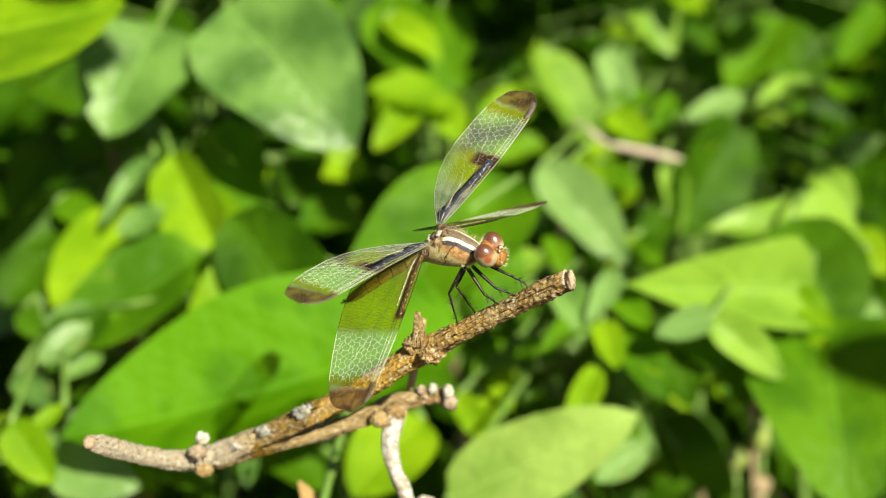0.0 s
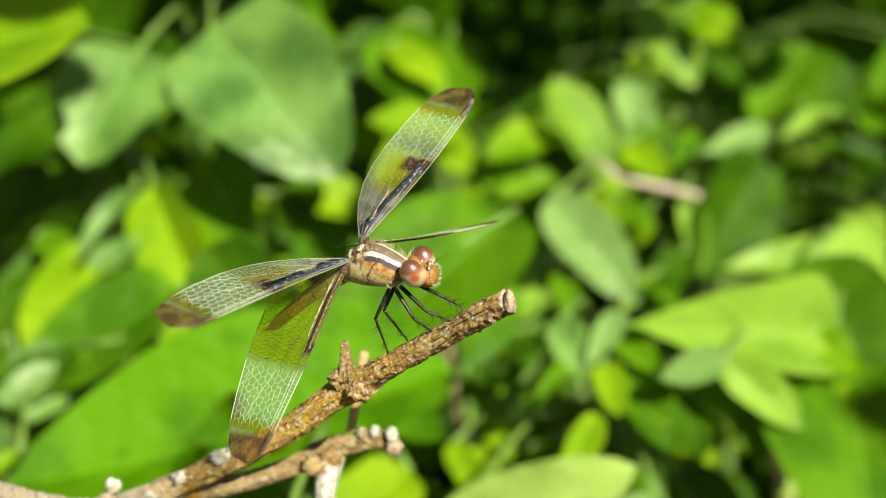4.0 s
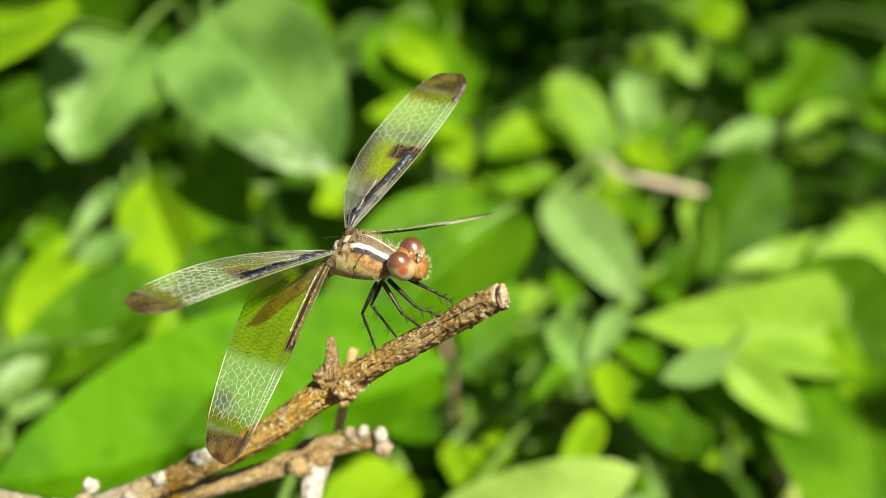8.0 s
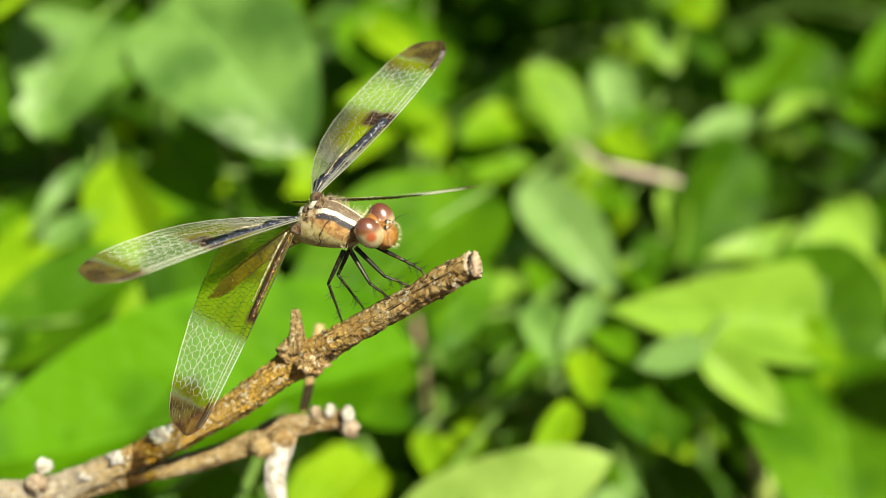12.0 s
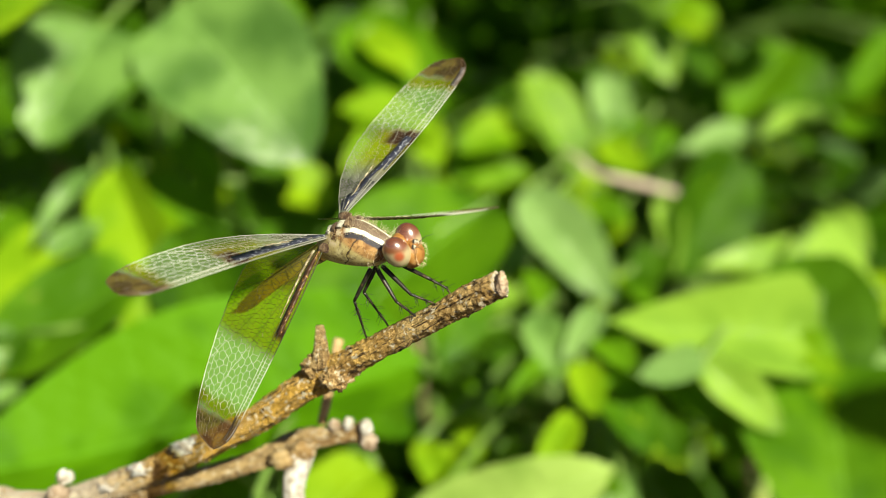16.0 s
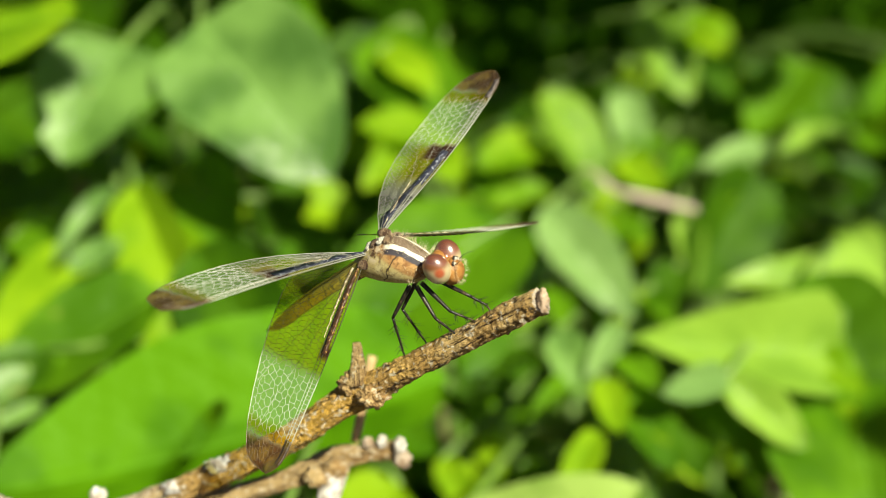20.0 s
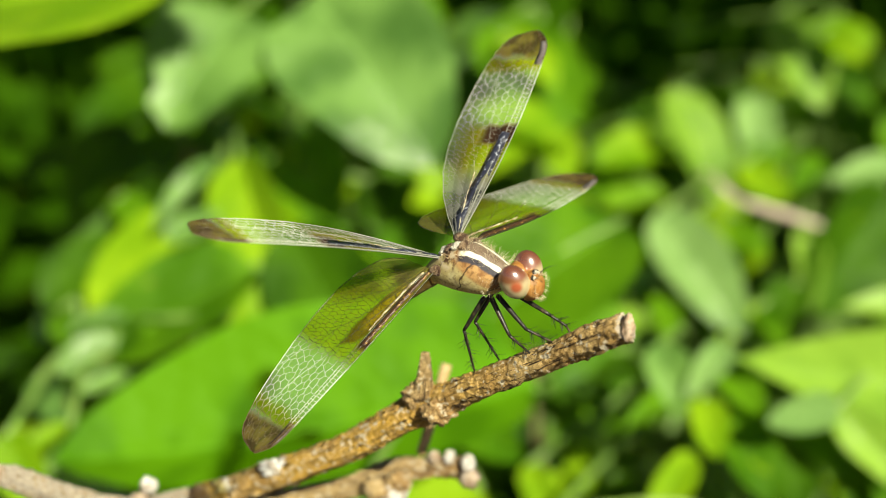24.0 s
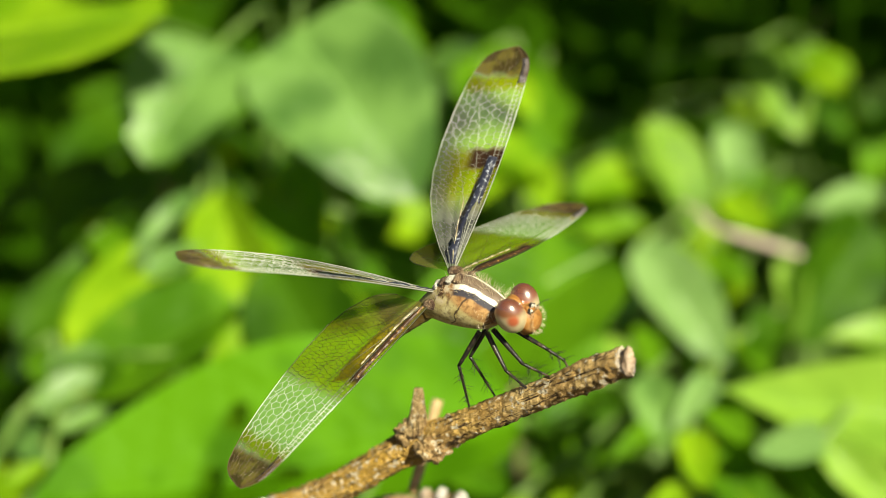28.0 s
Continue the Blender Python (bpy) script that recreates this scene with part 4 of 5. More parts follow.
berry("seed_head", (0.035, 0.3366, 0.2478), (0.002, 0.0018, 0.0018), M_DRY, "tan dry seed head on a thin stalk", "seed head", (0.045, 0.3666, 0))
berry("bud_on_stalk", (0.0256, 0.3495, 0.2826), (0.0026, 0.0024, 0.0026), M_BUD, "green bud on a thin stalk", "bud", (0.0356, 0.3795, 0))
berry("seed_head", (-0.007, 0.367, 0.3311), (0.0019, 0.0017, 0.0024), M_DRY, "tan dry seed head on a thin stalk", "seed head", (0.003, 0.397, 0))
leaf(broad_c, (-0.022, 0.1952, 0.3303), (-0.0247, 0.1979, 0.3375), 0.0035, (0.34, -0.57, 0.74), "lance", M_DRYLEAF, 0)


# ---- twig ----
def twig():
    root = (0.00478, 0.19406, -0.01)
    ob = empty("dead_twig", (root[0], root[1], 0.0), "bare dead twig, ochre-brown bark with white lichen patches, broken ends", "twig")
    back = Matrix.Translation((-root[0], -root[1], 0.0))

    def piece(name, bm, material, label="", under=None):
        o = part(name, bm, material, under or ob, label)
        if under is None:
            o.matrix_parent_inverse = back
        return o

    piece("main_branch", tube([(-0.04739, 0.1664, 0.36331, 0.001), (-0.04571, 0.16804, 0.36187, 0.00135), (-0.04209, 0.17199, 0.35793, 0.0013), (-0.03752, 0.17525, 0.35492, 0.00145), (-0.03261, 0.17555, 0.35537, 0.00175), (-0.02467, 0.17399, 0.35919, 0.0015), (-0.01816, 0.17231, 0.36277, 0.0016), (-0.01007, 0.1692, 0.36812, 0.0015), (-0.00395, 0.16698, 0.37315, 0.00165), (-0.00044, 0.1658, 0.37544, 0.00165), (0.00412, 0.163, 0.37901, 0.00135), (0.00987, 0.15944, 0.38335, 0.0013), (0.01425, 0.15613, 0.38702, 0.0013), (0.0169, 0.15427, 0.38897, 0.00125)], 44, 22, 0.30), M_BARK, "ochre-brown cracked bark")
    piece("side_branch", tube([(-0.03250, 0.17540, 0.35420, 0.0010), (-0.02508, 0.17518, 0.35671, 0.0012), (-0.01787, 0.17675, 0.35753, 0.0012), (-0.01128, 0.17755, 0.35918, 0.0013), (-0.00635, 0.17881, 0.36076, 0.0015), (-0.00265, 0.17913, 0.36134, 0.0011), (0.00119, 0.17931, 0.36153, 0.0013)], 30, 18, 0.32), M_BARK2)
    piece("upright_stem", tube([(-0.00632, 0.1769, 0.35995, 0.0015), (-0.00732, 0.17532, 0.35584, 0.00125), (-0.00638, 0.17448, 0.35072, 0.001), (-0.00522, 0.17406, 0.3467, 0.0011), (0.00078, 0.17806, 0.3067, 0.0016), (0.00478, 0.19406, -0.01, 0.003)], 22, 12, 0.22), M_LICHEN, "stem whitened by lichen")
    piece("spur", tube([(-0.00173, 0.16547, 0.37606, 0.0011), (-0.00169, 0.16572, 0.37812, 0.00078), (-0.00171, 0.16609, 0.38052, 0.00042)], 18, 8, 0.30), M_BARK2, "short broken side shoot")
    piece("thin_shoot", tube([(-0.00421, 0.18005, 0.36241, 0.00055), (-0.00355, 0.18089, 0.3648, 0.0006), (-0.00295, 0.1819, 0.36771, 0.00062), (-0.00194, 0.18339, 0.37197, 0.0006)], 14, 8, 0.08), M_TAN, "thin tan shoot")

    piece("lichen_patch", blob((-0.01811, 0.17138, 0.36397), (0.0019, 0.001, 0.00075), None, 18, 12, 0.7, 1.6), M_LICHEN, "white crusty lichen")
    piece("lichen_patch", blob((-0.01707, 0.17158, 0.36443), (0.0012, 0.0009, 0.0006), None, 18, 12, 0.8, 1.6), M_LICHEN)
    piece("lichen_patch", blob((-0.02882, 0.17389, 0.3578), (0.001, 0.0008, 0.0005), None, 18, 12, 0.8, 1.6), M_LICHEN)
    piece("lichen_patch", blob((-0.02418, 0.17313, 0.36055), (0.0016, 0.0009, 0.0005), None, 18, 12, 0.8, 1.6), M_LICHEN)
    piece("bud", blob((-0.03396, 0.17508, 0.35846), (0.001, 0.0009, 0.0009), None, 18, 12, 0.5, 1.6), M_LICHEN, "white lichen-covered bud")
    piece("bud", blob((-0.03447, 0.17351, 0.35717), (0.0014, 0.0012, 0.001), None, 18, 12, 0.4, 1.6), M_GREYWOOD)
    piece("bud", blob((-0.03395, 0.17391, 0.35397), (0.0013, 0.001, 0.001), None, 18, 12, 0.4, 1.6), M_BARK2)
    piece("bud", blob((0.00135, 0.17775, 0.36305), (0.0008, 0.0008, 0.001), None, 18, 12, 0.3, 1.6), M_LICHEN, "white bud")
    piece("bud", blob((0.00159, 0.17762, 0.3613), (0.0011, 0.001, 0.0011), None, 18, 12, 0.5, 1.6), M_GREYWOOD)
    piece("bud", blob((-0.00084, 0.17874, 0.36301), (0.0007, 0.0007, 0.0008), None, 18, 12, 0.4, 1.6), M_LICHEN)
    piece("bud", blob((-0.00255, 0.17867, 0.36294), (0.0007, 0.0007, 0.0007), None, 18, 12, 0.5, 1.6), M_GREYWOOD)
    piece("knot", blob((-0.00005, 0.16416, 0.37531), (0.0015, 0.0012, 0.0012), None, 18, 12, 0.6, 1.6), M_BARK2, "rough knot")
    piece("knot", blob((-0.00227, 0.16592, 0.37587), (0.0016, 0.0012, 0.0013), None, 18, 12, 0.5, 1.6), M_BARK2)
    piece("knot", blob((-0.00852, 0.1758, 0.36001), (0.0015, 0.0012, 0.0011), None, 18, 12, 0.5, 1.6), M_BARK2)
    piece("knot", blob((-0.00626, 0.17666, 0.36071), (0.0015, 0.0012, 0.0012), None, 18, 12, 0.5, 1.6), M_BARK2)
    piece("broken_end", blob((0.01708, 0.15399, 0.38908), (0.00055, 0.0011, 0.0012), None, 18, 12, 0.35, 1.6), M_ENDGRAIN, "pale splintered end")
    piece("broken_end", blob((-0.047, 0.16596, 0.36354), (0.0008, 0.0009, 0.0009), None, 18, 12, 0.35, 1.6), M_ENDGRAIN)
    return ob


twig()



# ---- dragonfly ----
def insect_skin(name, build, rough=0.5):
    M = Mat(name)
    obj = M.n("TexCoord").outputs["Object"]
    sep = M.n("SeparateXYZ", {0: M.n("VectorMath", {0: obj, 3: 1000.0}, operation="SCALE").outputs[0]})
    col, hgt = build(M, obj, *sep.outputs[:3])
    return M.done(M.n("BsdfPrincipled", {"Base Color": col, "Roughness": rough, "Specular IOR Level": 0.4, "Normal": M.bump(hgt, 0.5, 0.00012)}))


def thorax_skin(M, obj, x, y, z):
    """Dark back, cream stripe, dark band, tan flank with dark seams, pale lower rear."""
    ang = M.math("ARCTAN2", M.math("ABSOLUTE", y), M.math("ADD", z, M.math("ADD", 0.55, M.math("MULTIPLY", x, 0.22))))
    nz = M.noise(obj, 900.0, 5).outputs[0]
    fine = M.noise(obj, 4200.0, 4).outputs[0]
    a = M.math("ADD", ang, M.math("MULTIPLY", M.math("SUBTRACT", nz, 0.5), 0.16))
    flank = M.mix(M.step(nz, 0.35, 0.65), (0.22, 0.10, 0.032), (0.44, 0.26, 0.10))
    low = M.mix(M.step(nz, 0.3, 0.6), (0.62, 0.55, 0.28), (0.46, 0.37, 0.15))
    flank = M.mix(M.step(M.math("SUBTRACT", M.math("MULTIPLY", a, 1.5), M.math("MULTIPLY", x, 0.28)), 0.92, 1.28), flank, low)
    seam = M.math("ABSOLUTE", M.math("SINE", M.math("ADD", M.math("MULTIPLY", x, 1.15), M.math("ADD", M.math("MULTIPLY", a, 1.6), M.math("MULTIPLY", nz, 1.6)))))
    flank = M.mix(M.math("MULTIPLY", M.step(seam, 0.15, 0.05), 0.95), flank, (0.05, 0.03, 0.018))
    flank = M.mix(M.math("MULTIPLY", M.step(fine, 0.52, 0.64), 0.5), flank, (0.12, 0.06, 0.025))
    out = M.math("ADD", M.math("ABSOLUTE", y), M.math("ADD", M.math("MULTIPLY", x, 0.07), M.math("MULTIPLY", M.math("SUBTRACT", nz, 0.5), 0.28)))
    front = M.math("MULTIPLY", M.step(x, -0.3, 0.3), M.step(z, 0.2, 0.6))
    col = M.mix(M.math("MULTIPLY", M.step(out, 1.52, 1.40), front), flank, (0.05, 0.045, 0.055))
    col = M.mix(M.math("MULTIPLY", M.step(out, 1.10, 1.04), front), col, (0.88, 0.82, 0.66))
    col = M.mix(M.math("MULTIPLY", M.step(out, 0.74, 0.68), front), col, (0.15, 0.105, 0.07))
    rear = M.math("MULTIPLY", M.step(x, 0.2, -0.6), M.step(z, 0.6, 1.3))
    col = M.mix(M.math("MULTIPLY", rear, M.step(nz, 0.50, 0.62)), col, (0.56, 0.47, 0.32))
    col = M.mix(M.math("MULTIPLY", rear, M.step(nz, 0.52, 0.42)), col, (0.11, 0.055, 0.025))
    return col, M.math("ADD", nz, M.math("MULTIPLY", fine, 0.6))


def abdomen_skin(M, obj, x, y, z):
    """Yellow with a dark stripe along the back, dark side lines and a dark end."""
    nz = M.noise(obj, 1300.0, 4).outputs[0]
    v = M.n("SeparateXYZ", {0: M.n("UVMap", uv_map="leaf")}).outputs[1]
    ang = M.math("MULTIPLY", M.math("ABSOLUTE", M.math("SUBTRACT", M.math("FRACT", M.math("ADD", v, 0.25)), 0.5)), 6.2832)
    a = M.math("ADD", ang, M.math("MULTIPLY", M.math("SUBTRACT", nz, 0.5), 0.25))
    col = M.mix(M.step(nz, 0.35, 0.65), (0.68, 0.46, 0.12), (0.80, 0.66, 0.30))
    col = M.mix(M.step(a, 0.18, 0.10), col, (0.08, 0.065, 0.05))
    col = M.mix(M.math("MULTIPLY", M.step(a, 0.52, 0.60), M.step(a, 1.08, 0.98)), col, (0.08, 0.06, 0.04))
    col = M.mix(M.step(a, 2.5, 2.75), col, (0.09, 0.05, 0.02))
    ring = M.math("ABSOLUTE", M.math("SINE", M.math("ADD", M.math("MULTIPLY", x, 1.3), nz)))
    col = M.mix(M.math("MULTIPLY", M.step(ring, 0.22, 0.10), M.step(a, 1.0, 1.2)), col, (0.10, 0.055, 0.02))
    col = M.mix(M.step(x, -9.5, -11.5), col, (0.12, 0.10, 0.075))
    return col, nz


def eye_skin():
    """Red-brown above, pale grey-green below, glassy."""
    M = Mat("compound_eye")
    obj = M.n("TexCoord").outputs["Object"]
    sep = M.n("SeparateXYZ", {0: M.n("VectorMath", {0: obj, 3: 1000.0}, operation="SCALE").outputs[0]})
    x, y, z = sep.outputs[0], M.math("ABSOLUTE", sep.outputs[1]), sep.outputs[2]
    nz = M.noise(obj, 1500.0, 3).outputs[0]
    v = M.math("ADD", z, M.math("MULTIPLY", M.math("SUBTRACT", nz, 0.5), 0.3))
    col = M.mix(M.step(v, -1.35, -0.85), (0.10, 0.085, 0.035), (0.50, 0.42, 0.24))
    col = M.mix(M.step(v, 0.25, 0.95), col, (0.22, 0.075, 0.025))
    col = M.mix(M.step(v, 0.75, 1.5), col, (0.15, 0.045, 0.016))
    far = M.n("VectorMath", {0: M.n("CombineXYZ", {0: x, 1: y, 2: z}).outputs[0], 1: (0.75, 0.95, 0.25)}, operation="DISTANCE").outputs[1]
    col = M.mix(M.math("MULTIPLY", M.step(far, 0.75, 0.25), 0.9), col, (0.42, 0.06, 0.012))
    return M.done(M.n("BsdfPrincipled", {"Base Color": col, "Roughness": 0.42, "Specular IOR Level": 0.3, "Coat Weight": 1.0, "Coat IOR": 2.8, "Coat Roughness": 0.22}))


def face_skin(M, obj, x, y, z):
    nz = M.noise(obj, 1800.0, 5).outputs[0]
    col = M.mix(M.step(nz, 0.35, 0.65), (0.24, 0.10, 0.02), (0.36, 0.18, 0.05))
    return M.mix(M.math("MULTIPLY", M.step(M.noise(obj, 5200.0, 2).outputs[0], 0.62, 0.7), 0.5), col, (0.18, 0.08, 0.03)), nz


def leg_skin(M, obj, x, y, z):
    nz = M.noise(M.n("NewGeometry").outputs["Position"], 2500.0, 3).outputs[0]
    return M.mix(M.step(nz, 0.5, 0.75), (0.018, 0.016, 0.015), (0.09, 0.06, 0.035)), nz


def membrane(hind):
    """Clear wing skin with an amber inner half, a dark mark at its middle and a brown tip; coordinates: along and across the wing."""
    M = Mat("hindwing_membrane" if hind else "forewing_membrane")
    sep = M.n("SeparateXYZ", {0: M.n("UVMap", uv_map="leaf")})
    s, v = sep.outputs[0], sep.outputs[1]
    nz = M.noise(M.n("TexCoord").outputs["Object"], 500.0, 4).outputs[0]
    sw = M.math("ADD", s, M.math("MULTIPLY", M.math("SUBTRACT", nz, 0.5), 0.06))
    amber = M.math("MULTIPLY", M.step(sw, 0.565, 0.49), M.step(sw, 0.0, 0.15, 0.85, 1.0) if hind else M.math("MULTIPLY", M.step(sw, 0.15, 0.36), M.step(v, 1.0, 0.6, 0.25, 1.0)))
    tip = M.step(M.math("ADD", sw, M.math("MULTIPLY", v, -0.03)), 0.83, 0.87)
    mark = M.math("MULTIPLY", M.math("MULTIPLY", M.step(sw, 0.36 if hind else 0.42, 0.40 if hind else 0.45), M.step(sw, 0.46 if hind else 0.54, 0.42 if hind else 0.51)), M.step(v, 0.20, 0.08) if hind else M.step(v, 0.62, 0.40))
    col = M.mix(amber, (0.62, 0.66, 0.58), (0.46, 0.42, 0.02))
    col = M.mix(M.step(sw, 0.24, 0.08), col, (0.38, 0.35, 0.09) if hind else (0.36, 0.36, 0.22))
    if not hind:
        col = M.mix(M.step(sw, 0.34, 0.16), col, M.mix(M.step(nz, 0.4, 0.6), (0.24, 0.24, 0.21), (0.46, 0.46, 0.42)))
    col = M.mix(M.math("MULTIPLY", M.step(sw, 0.775, 0.82), M.step(sw, 0.88, 0.84)), col, (0.55, 0.42, 0.02))
    col = M.mix(tip, col, M.mix(M.step(nz, 0.44, 0.60), (0.095, 0.055, 0.03), (0.24, 0.16, 0.05)))
    col = M.mix(mark, col, (0.06, 0.03, 0.015))
    clear = M.mix(amber, (0.95, 0.97, 0.93), (0.80, 0.79, 0.13))
    clear = M.mix(M.step(sw, 0.34, 0.16, 0.0, 0.0 if hind else 1.0), clear, (0.62, 0.64, 0.58))
    clear = M.mix(M.math("MULTIPLY", M.step(sw, 0.775, 0.82), M.step(sw, 0.88, 0.84)), clear, (0.80, 0.66, 0.10))
    clear = M.mix(tip, clear, M.mix(M.step(nz, 0.44, 0.60), (0.36, 0.22, 0.10), (0.62, 0.46, 0.14)))
    clear = M.mix(mark, clear, (0.14, 0.07, 0.03))
    film = M.n("BsdfPrincipled", {"Base Color": col, "Roughness": 0.35, "Specular IOR Level": 0.4, "Normal": M.bump(nz, 0.3, 0.00008)})
    back = M.n("BsdfTranslucent", {"Color": col})
    solid = M.n("MixShader", {0: 0.5, 1: film, 2: back})
    dens = M.math("ADD", M.math("ADD", M.step(sw, 0.45, 0.60, 0.05, 0.20), M.step(sw, 0.22, 0.05, 0.0, 0.16) if hind else M.step(sw, 0.38, 0.20, 0.0, 0.28)), M.math("ADD", M.math("MULTIPLY", amber, 0.20 if hind else 0.28), M.math("MAXIMUM", M.math("MULTIPLY", tip, 0.46), M.math("MULTIPLY", mark, 0.75))))
    return M.done(M.n("MixShader", {0: dens, 1: M.n("BsdfTransparent", {"Color": clear}), 2: solid}))


def vein_skin(hind):
    """Veins dark in the coloured parts; in the clear outer part their sunlit paleness is painted in."""
    M = Mat("hindwing_vein" if hind else "forewing_vein")
    s = M.n("SeparateXYZ", {0: M.n("UVMap", uv_map="leaf")}).outputs[0]
    col = M.mix(M.step(s, 0.50, 0.57), (0.03, 0.03, 0.012) if hind else (0.22, 0.22, 0.19), (0.46, 0.47, 0.39))
    col = M.mix(M.step(s, 0.80, 0.85), col, (0.09, 0.06, 0.03))
    return M.done(M.n("BsdfPrincipled", {"Base Color": col, "Roughness": 0.35, "Specular IOR Level": 0.6}))


def stripe_skin(name, dark, glint):
    """The dark leading band at the wing's root, blue-black and crossed by pale glints painted into its colour."""
    M = Mat(name)
    obj = M.n("TexCoord").outputs["Object"]
    nz = M.noise(obj, 2600.0, 3).outputs[0]
    col = M.mix(M.step(nz, 0.56, 0.68), dark, glint)
    return M.done(M.n("BsdfPrincipled", {"Base Color": col, "Roughness": 0.4, "Specular IOR Level": 0.45, "Normal": M.bump(nz, 0.8, 0.0001)}))


M_THORAX = insect_skin("thorax_skin", thorax_skin, 0.55)
M_ABDOMEN = insect_skin("abdomen_skin", abdomen_skin, 0.45)
M_FACE = insect_skin("face_skin", face_skin, 0.45)
M_LEG = insect_skin("leg_skin", leg_skin, 0.4)
M_EYE = eye_skin()
M_HIND, M_FORE, M_VEIN, M_VEIN2, M_BAND = membrane(True), membrane(False), vein_skin(False), vein_skin(True), stripe_skin("blue_black_band", (0.022, 0.024, 0.04), (0.30, 0.32, 0.38))
M_BAND2 = stripe_skin("brown_band", (0.045, 0.02, 0.008), (0.40, 0.22, 0.06))
M_ROOT = crust("wing_root_shell", (0.34, 0.23, 0.13), (0.07, 0.035, 0.02), 1600.0, 0.5)
M_RIDGE = crust("cream_ridge_glint", (0.72, 0.64, 0.46), (0.30, 0.22, 0.12), 1800.0, 0.35)
M_STIGMA = crust("wing_spot", (0.20, 0.18, 0.18), (0.10, 0.075, 0.06), 900.0, 0.4)
M_WHITEHAIR = crust("pale_hair", (0.75, 0.66, 0.48), (0.55, 0.44, 0.28), 900.0, 0.6)
M_OCELLUS = crust("ocellus", (0.75, 0.72, 0.62), (0.60, 0.55, 0.45), 2000.0, 0.2)
M_BLACK = crust("black_shell", (0.02, 0.018, 0.016), (0.05, 0.04, 0.03), 2000.0, 0.35)

FORE_CHORD = ((0, 0.03), (0.03, 0.055), (0.08, 0.10), (0.18, 0.175), (0.30, 0.238), (0.42, 0.274), (0.55, 0.288), (0.72, 0.281), (0.84, 0.262), (0.90, 0.24), (0.94, 0.208), (0.97, 0.162), (0.99, 0.099), (1, 0.022))
HIND_CHORD = ((0, 0.215), (0.02, 0.295), (0.06, 0.352), (0.14, 0.402), (0.25, 0.428), (0.4, 0.420), (0.55, 0.392), (0.7, 0.350), (0.82, 0.308), (0.89, 0.274), (0.94, 0.232), (0.97, 0.175), (0.99, 0.104), (1, 0.021))


def wing_maps(length, chord, bow):
    xs, cs = zip(*chord)

    def lead(s):
        return -0.078 * max(0.0, (s - 0.86) / 0.14) ** 2.6 + bow * math.sin(math.pi * min(1.0, s / 0.9))

    def spot(s, v, lift=0.0):
        c = float(np.interp(s, xs, cs))
        pleat = 0.006 * math.sin(v * 26) * (1 - v) * (1 - 0.6 * s) - 0.05 * v * c * (1 - s) + 0.018 * math.sin(math.pi * s)
        return Vector((s, lead(s) - v * c, pleat + lift)) * length
    return spot


def ribbon(bm, uvl, line, us, r0, r1, normal=Vector((0, 0, 1))):
    """A slim four-sided vein along points in the wing's plane."""
    prev = None
    for i, p in enumerate(line):
        a, b = line[max(0, i - 1)], line[min(len(line) - 1, i + 1)]
        t = (b - a).normalized()
        side = t.cross(normal).normalized()
        r = r0 + (r1 - r0) * i / max(1, len(line) - 1)
        ring = [bm.verts.new(p + d) for d in (side * r, normal * r, -side * r, -normal * r)]
        if prev:
            for k in range(4):
                f = bm.faces.new((prev[k], prev[(k + 1) % 4], ring[(k + 1) % 4], ring[k]))
                for lp, u in zip(f.loops, (us[i - 1], us[i - 1], us[i], us[i])):
                    lp[uvl].uv = (u, 0.5)
        prev = ring


